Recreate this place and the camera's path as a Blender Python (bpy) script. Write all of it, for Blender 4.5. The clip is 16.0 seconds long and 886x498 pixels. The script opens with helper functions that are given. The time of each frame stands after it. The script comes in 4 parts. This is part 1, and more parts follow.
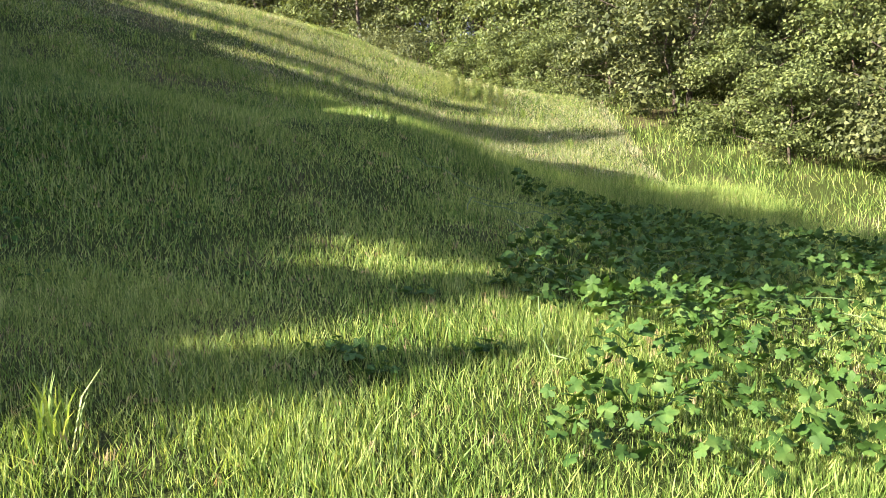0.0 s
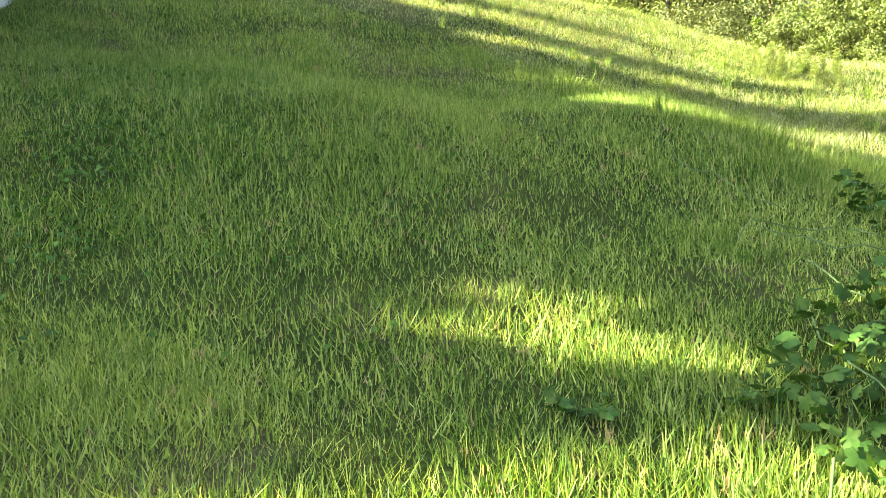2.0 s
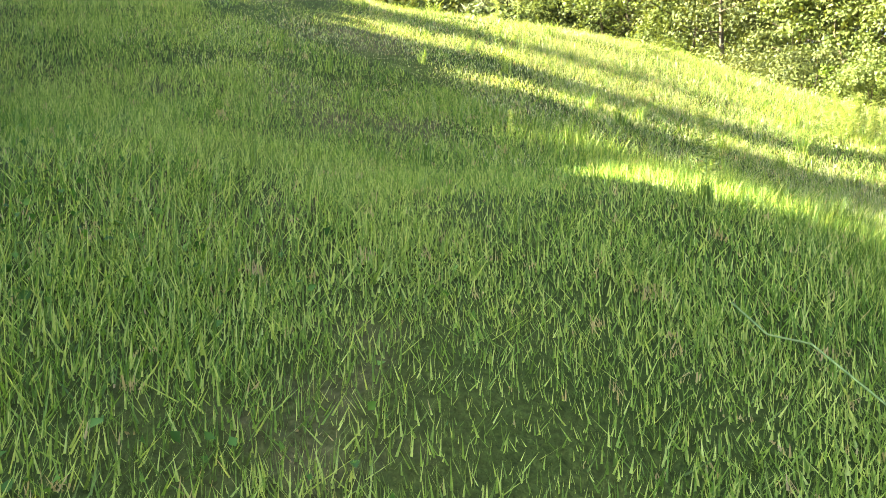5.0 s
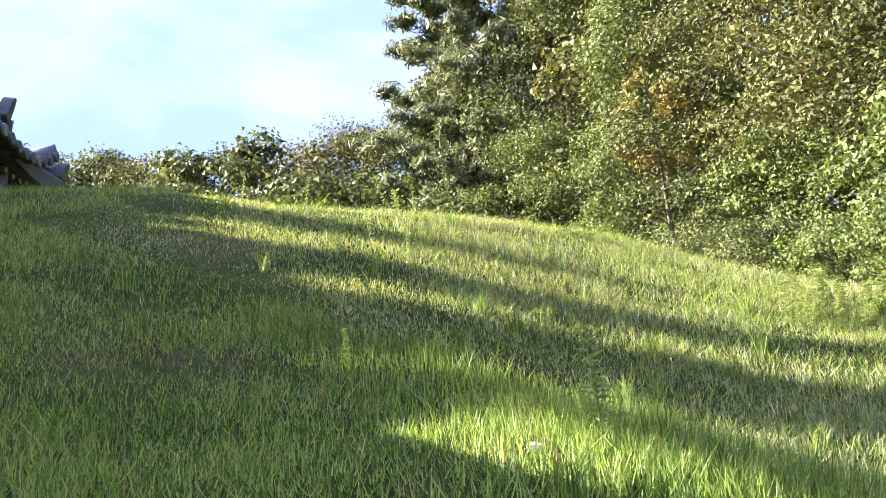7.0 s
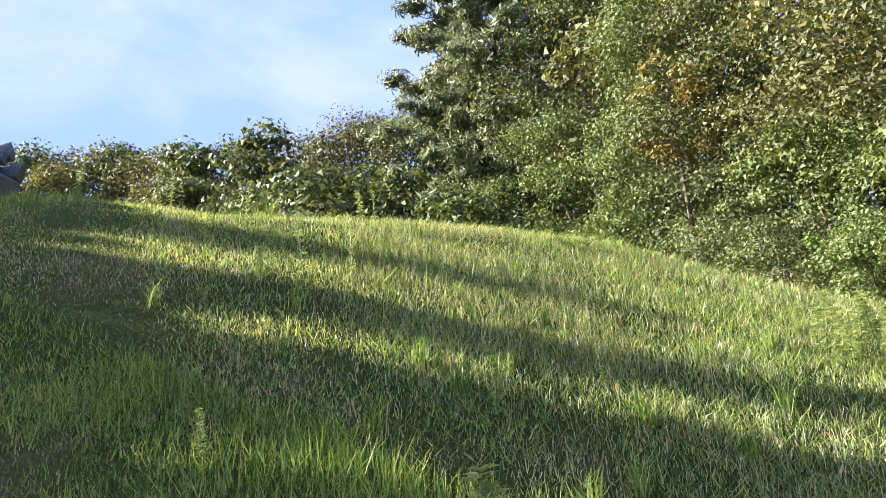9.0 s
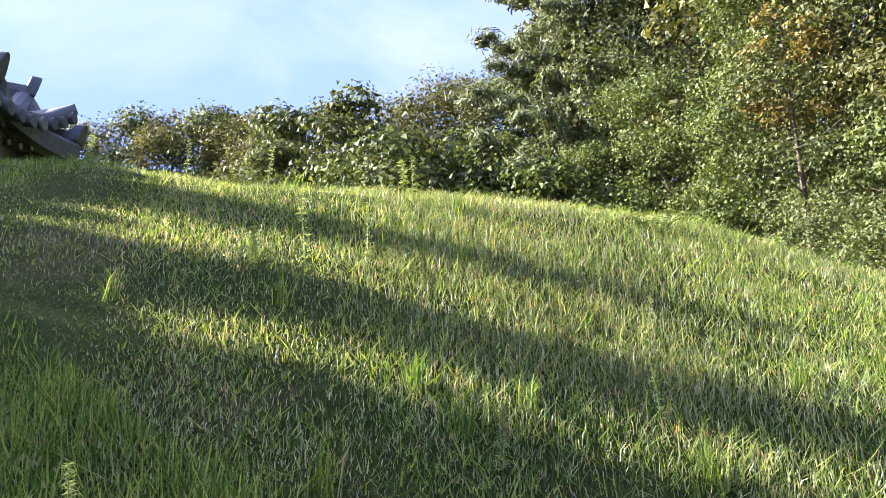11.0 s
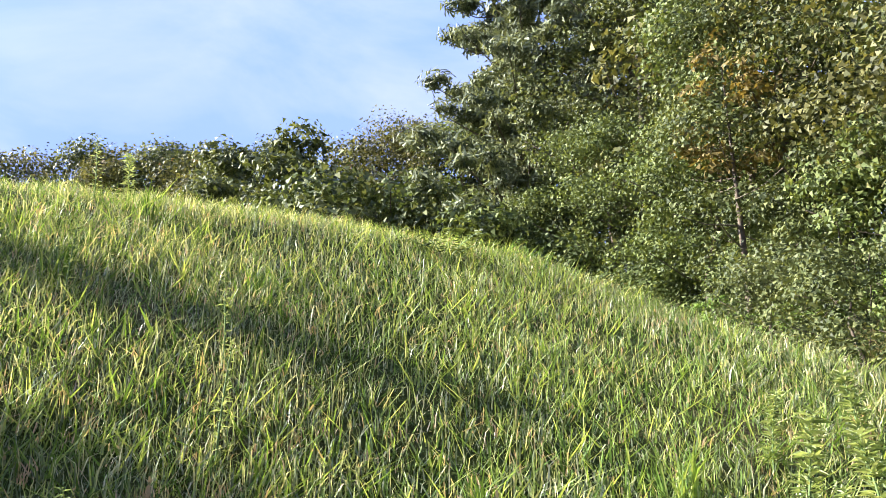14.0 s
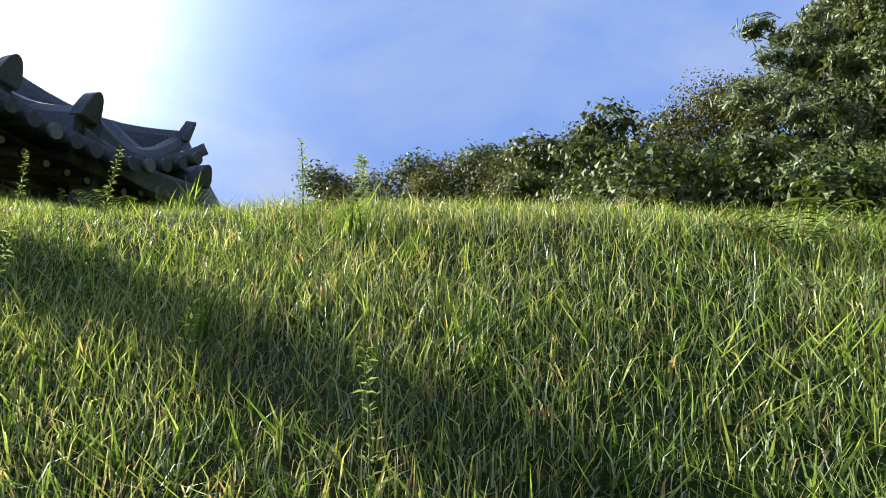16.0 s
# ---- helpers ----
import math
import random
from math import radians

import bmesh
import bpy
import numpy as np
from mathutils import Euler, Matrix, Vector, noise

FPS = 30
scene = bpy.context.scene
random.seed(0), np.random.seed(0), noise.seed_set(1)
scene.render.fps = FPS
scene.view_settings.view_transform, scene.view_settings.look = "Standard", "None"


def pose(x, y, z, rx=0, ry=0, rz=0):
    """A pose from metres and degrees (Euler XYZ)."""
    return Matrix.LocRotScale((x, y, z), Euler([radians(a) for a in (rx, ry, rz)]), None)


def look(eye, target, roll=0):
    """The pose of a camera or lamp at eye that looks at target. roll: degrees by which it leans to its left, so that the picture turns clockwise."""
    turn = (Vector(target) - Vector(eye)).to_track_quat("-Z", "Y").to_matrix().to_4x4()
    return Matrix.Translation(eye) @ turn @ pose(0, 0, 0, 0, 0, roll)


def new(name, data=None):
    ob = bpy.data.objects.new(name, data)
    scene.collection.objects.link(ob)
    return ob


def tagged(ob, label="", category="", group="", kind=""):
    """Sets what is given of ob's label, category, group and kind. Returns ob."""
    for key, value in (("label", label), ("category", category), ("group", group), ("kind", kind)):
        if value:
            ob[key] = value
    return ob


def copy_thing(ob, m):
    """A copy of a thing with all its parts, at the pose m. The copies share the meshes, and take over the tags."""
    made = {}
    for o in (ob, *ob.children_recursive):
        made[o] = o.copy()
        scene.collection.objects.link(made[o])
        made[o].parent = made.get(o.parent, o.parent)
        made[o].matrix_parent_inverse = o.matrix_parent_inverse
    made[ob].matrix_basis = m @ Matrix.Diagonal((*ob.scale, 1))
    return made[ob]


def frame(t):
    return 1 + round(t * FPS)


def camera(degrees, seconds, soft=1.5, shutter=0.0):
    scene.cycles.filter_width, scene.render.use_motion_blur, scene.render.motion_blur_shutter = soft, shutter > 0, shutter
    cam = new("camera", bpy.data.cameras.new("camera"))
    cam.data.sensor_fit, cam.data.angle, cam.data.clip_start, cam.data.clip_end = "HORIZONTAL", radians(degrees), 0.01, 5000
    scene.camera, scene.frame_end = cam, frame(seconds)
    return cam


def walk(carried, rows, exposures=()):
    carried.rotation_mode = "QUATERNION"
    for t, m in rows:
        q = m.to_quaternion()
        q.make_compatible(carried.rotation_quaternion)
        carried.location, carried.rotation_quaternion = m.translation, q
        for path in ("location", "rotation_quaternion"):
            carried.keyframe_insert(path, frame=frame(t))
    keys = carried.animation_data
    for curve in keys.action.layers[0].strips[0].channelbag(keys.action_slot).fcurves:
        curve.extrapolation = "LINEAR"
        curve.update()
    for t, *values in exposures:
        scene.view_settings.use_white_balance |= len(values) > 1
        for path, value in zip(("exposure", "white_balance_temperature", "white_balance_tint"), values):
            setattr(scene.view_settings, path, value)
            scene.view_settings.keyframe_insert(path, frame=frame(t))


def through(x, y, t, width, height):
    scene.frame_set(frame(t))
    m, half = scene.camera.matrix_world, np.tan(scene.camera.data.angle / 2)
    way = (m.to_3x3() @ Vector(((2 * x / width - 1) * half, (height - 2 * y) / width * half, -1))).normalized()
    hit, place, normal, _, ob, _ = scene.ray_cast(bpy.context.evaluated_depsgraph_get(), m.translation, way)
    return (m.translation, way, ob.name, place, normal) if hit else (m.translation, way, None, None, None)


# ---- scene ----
cam = camera(61.9, 16.0, 0.6)
PATH = [
    (0, (-0.15, 0.266, 1.374), (-0.112, 2.262, 1.244), -3.5),
    (0.5, (0.047, 0.716, 1.348), (-0.039, 2.709, 1.216), -2.9),
    (1, (0.219, 1.171, 1.369), (-0.039, 3.147, 1.197), -1.4),
    (1.5, (0.318, 1.635, 1.376), (-0.177, 3.559, 1.148), -1.6),
    (2, (0.268, 2.145, 1.488), (-0.521, 3.981, 1.399), -2.9),
    (2.5, (0.241, 2.552, 1.577), (-0.846, 4.231, 1.568), -4.8),
    (3, (0.117, 2.847, 1.675), (-0.982, 4.518, 1.664), -3.7),
    (3.5, (0.044, 3.091, 1.844), (-0.991, 4.802, 1.838), -4.1),
    (6, (0.013, 5.452, 2.086), (-0.803, 7.267, 2.287), 1.2),
    (6.5, (0.11, 5.871, 2.274), (-0.58, 7.69, 2.736), -3.3),
    (7, (0.155, 6.191, 2.387), (-0.643, 7.95, 2.907), -4.8),
    (7.5, (0.12, 6.61, 2.519), (-0.783, 8.315, 3.043), -1.8),
    (8, (0.207, 6.93, 2.634), (-0.761, 8.579, 3.218), -1.6),
    (8.5, (0.26, 7.146, 2.753), (-0.527, 8.9, 3.305), -1.4),
    (9, (0.194, 7.364, 2.857), (-0.668, 9.1, 3.352), -4.7),
    (9.5, (0.161, 7.617, 2.896), (-0.737, 9.337, 3.383), -3.9),
    (10, (-0.02, 7.83, 3.027), (-1.167, 9.401, 3.494), -2.5),
    (12.5, (0.46, 9.318, 3.229), (-0.44, 11.074, 3.552), -1.1),
    (13, (0.485, 9.731, 3.282), (-0.324, 11.528, 3.627), -2.7),
    (13.5, (0.563, 10.177, 3.341), (-0.251, 11.938, 3.828), -1.9),
    (14, (0.479, 10.537, 3.365), (-0.562, 12.151, 3.921), 0.4),
    (14.5, (0.281, 10.835, 3.462), (-0.989, 12.242, 4.1), 1.2),
    (15, (0.125, 11.122, 3.543), (-1.49, 12.196, 4.031), -0.8),
    (15.5, (0.002, 11.343, 3.6), (-1.63, 12.402, 4.066), -1.5),
    (16, (-0.195, 11.572, 3.78), (-1.846, 12.581, 4.286), 1.6),
]
walk(cam, [(t, look(eye, target, roll)) for t, eye, target, roll in PATH], [(0.0, 2.8, 6000, 12), (1.5, 3.45, 6800, -8), (2.5, 4.15, 7300, -15), (3.5, 4.25, 7300, -15), (6.0, 4.15, 6900, -2), (6.5, 3.75, 6200, 7), (7.0, 3.25, 5900, 8), (8.0, 2.65, 5700, 8), (10.0, 3.1, 5700, 9), (12.5, 2.85, 5600, 9), (13.5, 2.95, 5600, 10), (14.5, 2.4, 5600, 4), (16.0, 2.0, 5600, -5)])

# ---- world and sun ----
SUN_EL, LIGHT = radians(28.0), Vector((0.906, 0.423, 0.0)).normalized()
world = bpy.data.worlds.new("world")
scene.world = world
world.use_nodes = True
wn, wl = world.node_tree.nodes, world.node_tree.links
wn.clear()
sky = wn.new("ShaderNodeTexSky")
sky.sky_type, sky.sun_disc, sky.sun_elevation = "NISHITA", False, SUN_EL
sky.sun_rotation = math.atan2(-LIGHT.x, -LIGHT.y)
sky.air_density, sky.dust_density, sky.ozone_density = 1.0, 1.4, 2.0
coord, stretch = wn.new("ShaderNodeTexCoord"), wn.new("ShaderNodeMapping")
stretch.inputs["Scale"].default_value = (1.0, 1.0, 2.6)
cloud, cramp, cmix = wn.new("ShaderNodeTexNoise"), wn.new("ShaderNodeValToRGB"), wn.new("ShaderNodeMixRGB")
cloud.inputs["Scale"].default_value, cloud.inputs["Detail"].default_value, cloud.inputs["Roughness"].default_value = 2.2, 7, 0.55
cloud.inputs["Distortion"].default_value = 0.4
cramp.color_ramp.elements[0].position, cramp.color_ramp.elements[1].position = 0.43, 0.68
cmix.inputs["Color2"].default_value = (1.75, 2.0, 1.9, 1)
cfac = wn.new("ShaderNodeMath")
cfac.operation = "MULTIPLY"
cfac.inputs[1].default_value = 0.8
bg, wout = wn.new("ShaderNodeBackground"), wn.new("ShaderNodeOutputWorld")
bg.inputs["Strength"].default_value = 0.088
wl.new(coord.outputs["Generated"], stretch.inputs["Vector"])
wl.new(stretch.outputs["Vector"], cloud.inputs["Vector"])
wl.new(cloud.outputs["Fac"], cramp.inputs["Fac"])
wl.new(cramp.outputs["Color"], cfac.inputs[0])
wl.new(cfac.outputs["Value"], cmix.inputs["Fac"])
haze = wn.new("ShaderNodeMixRGB")
haze.blend_type, haze.inputs["Fac"].default_value, haze.inputs["Color2"].default_value = "DARKEN", 1.0, (0.95, 1.4, 1.95, 1)
wl.new(sky.outputs["Color"], haze.inputs["Color1"])
wl.new(haze.outputs["Color"], cmix.inputs["Color1"])
tint = wn.new("ShaderNodeMixRGB")
tint.blend_type, tint.inputs["Fac"].default_value, tint.inputs["Color2"].default_value = "MULTIPLY", 1.0, (0.93, 0.81, 1.16, 1)
wl.new(cmix.outputs["Color"], tint.inputs["Color1"])
# the hazy glow round the sun
toward, power, glow = wn.new("ShaderNodeVectorMath"), wn.new("ShaderNodeMath"), wn.new("ShaderNodeMixRGB")
toward.operation, toward.inputs[1].default_value = "DOT_PRODUCT", (-LIGHT.x * math.cos(SUN_EL), -LIGHT.y * math.cos(SUN_EL), math.sin(SUN_EL))
power.operation, power.use_clamp, power.inputs[1].default_value = "POWER", True, 18.0
above = wn.new("ShaderNodeMath")
above.operation, above.inputs[1].default_value = "MAXIMUM", 0.0
glow.blend_type, glow.inputs["Color2"].default_value = "ADD", (25.0, 23.0, 20.5, 1)
wl.new(coord.outputs["Generated"], toward.inputs[0])
wl.new(toward.outputs["Value"], above.inputs[0])
wl.new(above.outputs["Value"], power.inputs[0])
wl.new(power.outputs["Value"], glow.inputs["Fac"])
wl.new(tint.outputs["Color"], glow.inputs["Color1"])
wl.new(glow.outputs["Color"], bg.inputs["Color"])
wl.new(bg.outputs["Background"], wout.inputs["Surface"])
sun_data = bpy.data.lights.new("sun", "SUN")
sun_data.energy, sun_data.angle, sun_data.color = 4.1, radians(0.45), (1.0, 0.87, 0.66)
sun = new("sun", sun_data)
sun.matrix_world = look((0, 0, 40), (LIGHT.x * math.cos(SUN_EL), LIGHT.y * math.cos(SUN_EL), 40 - math.sin(SUN_EL)))


# ---- materials ----
def material(name, rough=0.7, metal=0.0):
    m = bpy.data.materials.new(name)
    m.use_nodes = True
    b = m.node_tree.nodes["Principled BSDF"]
    b.inputs["Roughness"].default_value, b.inputs["Metallic"].default_value = rough, metal
    return m, m.node_tree.nodes, m.node_tree.links, b


def ramp(nodes, links, source, stops):
    r = nodes.new("ShaderNodeValToRGB")
    while len(r.color_ramp.elements) < len(stops):
        r.color_ramp.elements.new(0.5)
    for e, (p, c) in zip(r.color_ramp.elements, stops):
        e.position, e.color = p, (*c, 1)
    links.new(source, r.inputs["Fac"])
    return r.outputs["Color"]


def noise_node(nodes, links, scale, detail=4, vector=None, rough=0.6):
    n = nodes.new("ShaderNodeTexNoise")
    n.inputs["Scale"].default_value, n.inputs["Detail"].default_value, n.inputs["Roughness"].default_value = scale, detail, rough
    if vector is None:
        vector = nodes.new("ShaderNodeNewGeometry").outputs["Position"]
    links.new(vector, n.inputs["Vector"])
    return n.outputs["Fac"]


def blend(nodes, links, kind, fac, a, b):
    n = nodes.new("ShaderNodeMixRGB")
    n.blend_type = kind
    if isinstance(fac, float):
        n.inputs["Fac"].default_value = fac
    else:
        links.new(fac, n.inputs["Fac"])
    for socket, v in (("Color1", a), ("Color2", b)):
        if isinstance(v, tuple):
            n.inputs[socket].default_value = (*v, 1)
        else:
            links.new(v, n.inputs[socket])
    return n.outputs["Color"]


def bump(nodes, links, b, height, strength, distance=0.01):
    n = nodes.new("ShaderNodeBump")
    n.inputs["Strength"].default_value, n.inputs["Distance"].default_value = strength, distance
    links.new(height, n.inputs["Height"])
    links.new(n.outputs["Normal"], b.inputs["Normal"])


def leafy(name, dark, mid, light, through=0.35, patch=0.5, grain=9.0, odd=None, rough=0.6, gloss=0.25, pieces=True):
    """A thin leaf or blade: its colour varies from piece to piece and from patch to patch, and light comes through it."""
    m, nd, lk, b = material(name, rough)
    fine = noise_node(nd, lk, grain, 2)
    wide = noise_node(nd, lk, patch, 3)
    if pieces:
        own = nd.new("ShaderNodeAttribute")
        own.attribute_name = "tint"
        both = nd.new("ShaderNodeMath")
        both.operation, both.inputs[1].default_value = "MULTIPLY_ADD", 0.55
        half = nd.new("ShaderNodeMath")
        half.operation, half.inputs[1].default_value = "MULTIPLY", 0.45
        lk.new(fine, half.inputs[0])
        lk.new(own.outputs["Fac"], both.inputs[0])
        lk.new(half.outputs["Value"], both.inputs[2])
        c = ramp(nd, lk, both.outputs["Value"], [(0.25, dark), (0.5, mid), (0.74, light)])
    else:
        c = ramp(nd, lk, fine, [(0.3, dark), (0.52, mid), (0.72, light)])
    c2 = ramp(nd, lk, wide, [(0.3, tuple(v * 0.7 for v in mid)), (0.7, light)])
    c = blend(nd, lk, "MIX", 0.25, c, c2)
    if odd:
        spots = nd.new("ShaderNodeMath")
        spots.operation = "GREATER_THAN"
        spots.inputs[1].default_value = odd[1]
        lk.new(noise_node(nd, lk, odd[2], 2), spots.inputs[0])
        c = blend(nd, lk, "MIX", spots.outputs["Value"], c, odd[0])
    lk.new(c, b.inputs["Base Color"])
    b.inputs["Specular IOR Level"].default_value = gloss
    tr, mx = nd.new("ShaderNodeBsdfTranslucent"), nd.new("ShaderNodeMixShader")
    warm = blend(nd, lk, "MULTIPLY", 1.0, c, (1.2, 1.1, 0.55))
    lk.new(warm, tr.inputs["Color"])
    mx.inputs["Fac"].default_value = through
    lk.new(b.outputs["BSDF"], mx.inputs[1])
    lk.new(tr.outputs["BSDF"], mx.inputs[2])
    lk.new(mx.outputs["Shader"], nd["Material Output"].inputs["Surface"])
    return m


GRASS = leafy("grass_blade", (0.02, 0.06, 0.008), (0.125, 0.235, 0.032), (0.47, 0.52, 0.17), 0.4, 0.7, 55.0, ((0.38, 0.30, 0.17), 0.67, 9.0), 0.55, 0.3)
TALL = leafy("tall_grass_blade", (0.012, 0.036, 0.009), (0.14, 0.205, 0.072), (0.66, 0.63, 0.42), 0.38, 0.9, 40.0, ((0.52, 0.38, 0.25), 0.62, 12.0), 0.42, 0.5)
DRY = leafy("dry_grass", (0.24, 0.19, 0.09), (0.34, 0.28, 0.14), (0.42, 0.36, 0.19), 0.35)
VINE = leafy("vine_leaf", (0.02, 0.055, 0.011), (0.042, 0.098, 0.018), (0.12, 0.18, 0.038), 0.3, 1.5, 9.0, None, 0.65, 0.2, False)
CLOVER = leafy("low_leaf", (0.02, 0.06, 0.01), (0.06, 0.14, 0.02), (0.13, 0.23, 0.04), 0.3, 1.5, 20.0, None, 0.6, 0.2)
BROAD = leafy("broadleaf_foliage", (0.01, 0.018, 0.006), (0.062, 0.082, 0.026), (0.165, 0.178, 0.066), 0.25, 0.35, 2.2, None, 0.6, 0.25)
OLIVE = leafy("olive_foliage", (0.013, 0.018, 0.006), (0.075, 0.082, 0.026), (0.185, 0.172, 0.064), 0.25, 0.35, 2.6, ((0.21, 0.125, 0.045), 0.71, 1.3), 0.6, 0.25)
RUSSET = leafy("russet_foliage", (0.07, 0.06, 0.018), (0.15, 0.115, 0.034), (0.25, 0.185, 0.06), 0.3, 0.6, 2.5)
BRIGHT = leafy("bright_shrub_foliage", (0.016, 0.027, 0.008), (0.08, 0.112, 0.03), (0.19, 0.22, 0.074), 0.28, 0.5, 3.0, None, 0.6, 0.25)
LIME = leafy("lime_green_foliage", (0.05, 0.09, 0.016), (0.12, 0.195, 0.036), (0.22, 0.30, 0.07), 0.4, 0.5, 5.0, None, 0.6, 0.25)
NEEDLE = leafy("pine_needles", (0.015, 0.024, 0.013), (0.092, 0.115, 0.058), (0.26, 0.28, 0.16), 0.2, 0.4, 2.5)
FAR_LEAF = leafy("distant_foliage", (0.035, 0.05, 0.03), (0.075, 0.09, 0.05), (0.14, 0.15, 0.085), 0.25, 0.2, 1.2)


def bark_material():
    m, nd, lk, b = material("bark", 0.9)
    n = noise_node(nd, lk, 14.0, 6)
    lk.new(ramp(nd, lk, n, [(0.3, (0.035, 0.026, 0.02)), (0.7, (0.12, 0.09, 0.065))]), b.inputs["Base Color"])
    bump(nd, lk, b, n, 0.8, 0.03)
    return m


def earth_material():
    m, nd, lk, b = material("turf_and_earth", 0.95)
    wide, fine = noise_node(nd, lk, 0.8, 5), noise_node(nd, lk, 38.0, 5)
    a = ramp(nd, lk, wide, [(0.3, (0.045, 0.075, 0.014)), (0.55, (0.07, 0.088, 0.022)), (0.70, (0.16, 0.125, 0.07))])
    c = ramp(nd, lk, fine, [(0.25, (0.35, 0.35, 0.3)), (0.75, (1.0, 1.0, 1.0))])
    lk.new(blend(nd, lk, "MULTIPLY", 1.0, a, c), b.inputs["Base Color"])
    b.inputs["Specular IOR Level"].default_value = 0.08
    bump(nd, lk, b, fine, 0.9, 0.04)
    return m


def plain(name, low, high, scale, rough=0.8, relief=0.3, depth=0.01):
    m, nd, lk, b = material(name, rough)
    n, w = noise_node(nd, lk, scale, 6), noise_node(nd, lk, scale * 0.07, 4)
    c = ramp(nd, lk, n, [(0.3, low), (0.7, high)])
    d = ramp(nd, lk, w, [(0.3, (0.75, 0.75, 0.75)), (0.7, (1.0, 1.0, 1.0))])
    lk.new(blend(nd, lk, "MULTIPLY", 1.0, c, d), b.inputs["Base Color"])
    bump(nd, lk, b, n, relief, depth)
    return m


def brick_material():
    m, nd, lk, b = material("grey_brick", 0.85)
    info = nd.new("ShaderNodeObjectInfo")
    n = noise_node(nd, lk, 45.0, 5)
    c = ramp(nd, lk, info.outputs["Random"], [(0.0, (0.19, 0.185, 0.18)), (0.5, (0.29, 0.28, 0.27)), (1.0, (0.39, 0.37, 0.35))])
    d = ramp(nd, lk, n, [(0.25, (0.65, 0.65, 0.67)), (0.75, (1.0, 1.0, 1.0))])
    lk.new(blend(nd, lk, "MULTIPLY", 1.0, c, d), b.inputs["Base Color"])
    bump(nd, lk, b, n, 0.4, 0.008)
    return m


BARK, EARTH, BRICK = bark_material(), earth_material(), brick_material()
MORTAR = plain("pale_mortar", (0.72, 0.72, 0.71), (0.84, 0.84, 0.83), 60.0, 0.95)
CONCRETE = plain("white_painted_concrete", (0.78, 0.79, 0.80), (0.88, 0.89, 0.90), 18.0, 0.8, 0.2, 0.005)
TILE = plain("dark_grey_roof_tile", (0.085, 0.085, 0.09), (0.17, 0.172, 0.18), 22.0, 0.65, 0.4)
TIMBER = plain("dark_stained_timber", (0.10, 0.072, 0.058), (0.19, 0.14, 0.112), 16.0, 0.75)
PALE = plain("pale_grey_end", (0.22, 0.22, 0.21), (0.34, 0.33, 0.32), 30.0, 0.85)
STEM = plain("green_stem", (0.09, 0.15, 0.04), (0.17, 0.24, 0.08), 40.0, 0.7)
STONE = plain("pale_pinkish_stone", (0.38, 0.30, 0.27), (0.58, 0.48, 0.43), 30.0, 0.85)


# ---- mesh helpers ----
tint_rng = np.random.default_rng(77)


def mesh_of(name, verts, faces, mats, index=None, smooth=False, pieces=1):
    """A mesh from arrays; faces is an array of triangles or quads; pieces: faces to a leaf or blade, which share one tint."""
    me = bpy.data.meshes.new(name)
    verts, faces = np.asarray(verts, np.float32), np.asarray(faces, np.int32)
    k = faces.shape[1]
    me.vertices.add(len(verts))
    me.vertices.foreach_set("co", verts.ravel())
    me.loops.add(faces.size)
    me.loops.foreach_set("vertex_index", faces.ravel())
    me.polygons.add(len(faces))
    me.polygons.foreach_set("loop_start", np.arange(0, faces.size, k, dtype=np.int32))
    me.polygons.foreach_set("loop_total", np.full(len(faces), k, np.int32))
    for m in mats if isinstance(mats, (list, tuple)) else [mats]:
        me.materials.append(m)
    if index is not None:
        me.polygons.foreach_set("material_index", np.asarray(index, np.int32))
    if smooth:
        me.polygons.foreach_set("use_smooth", np.ones(len(faces), bool))
    own = me.attributes.new("tint", "FLOAT", "FACE")
    own.data.foreach_set("value", np.repeat(tint_rng.uniform(0, 1, len(faces) // pieces + 1), pieces)[: len(faces)].astype(np.float32))
    me.update(calc_edges=True)
    return me


def bm_mesh(name, bm, mats):
    me = bpy.data.meshes.new(name)
    bmesh.ops.recalc_face_normals(bm, faces=bm.faces[:])
    bm.to_mesh(me)
    bm.free()
    for m in mats if isinstance(mats, (list, tuple)) else [mats]:
        me.materials.append(m)
    return me


def block(bm, size, m, bevel=0.01):
    made = bmesh.ops.create_cube(bm, size=1.0, matrix=m @ Matrix.Diagonal((*size, 1)))
    if bevel:
        edges = list({e for v in made["verts"] for e in v.link_edges})
        bmesh.ops.bevel(bm, geom=edges, offset=bevel, segments=1, affect="EDGES")


def tube(points, radii, sides=6):
    """Vertices and quads of a tapering tube along points."""
    pts = [Vector(p) for p in points]
    vs, fs = [], []
    for i, p in enumerate(pts):
        d = (pts[min(i + 1, len(pts) - 1)] - pts[max(i - 1, 0)]).normalized()
        side = d.orthogonal().normalized()
        other = d.cross(side)
        for s in range(sides):
            a = 2 * math.pi * s / sides
            vs.append(p + (side * math.cos(a) + other * math.sin(a)) * radii[i])
    for i in range(len(pts) - 1):
        for s in range(sides):
            a, b = i * sides + s, i * sides + (s + 1) % sides
            fs.append((a, b, b + sides, a + sides))
    return vs, fs


def join_tubes(name, tubes, mat):
    vs, fs = [], []
    for v, f in tubes:
        o = len(vs)
        vs += [tuple(p) for p in v]
        fs += [tuple(i + o for i in q) for q in f]
    return mesh_of(name, vs, fs, mat, smooth=True)


rng = np.random.default_rng(7)


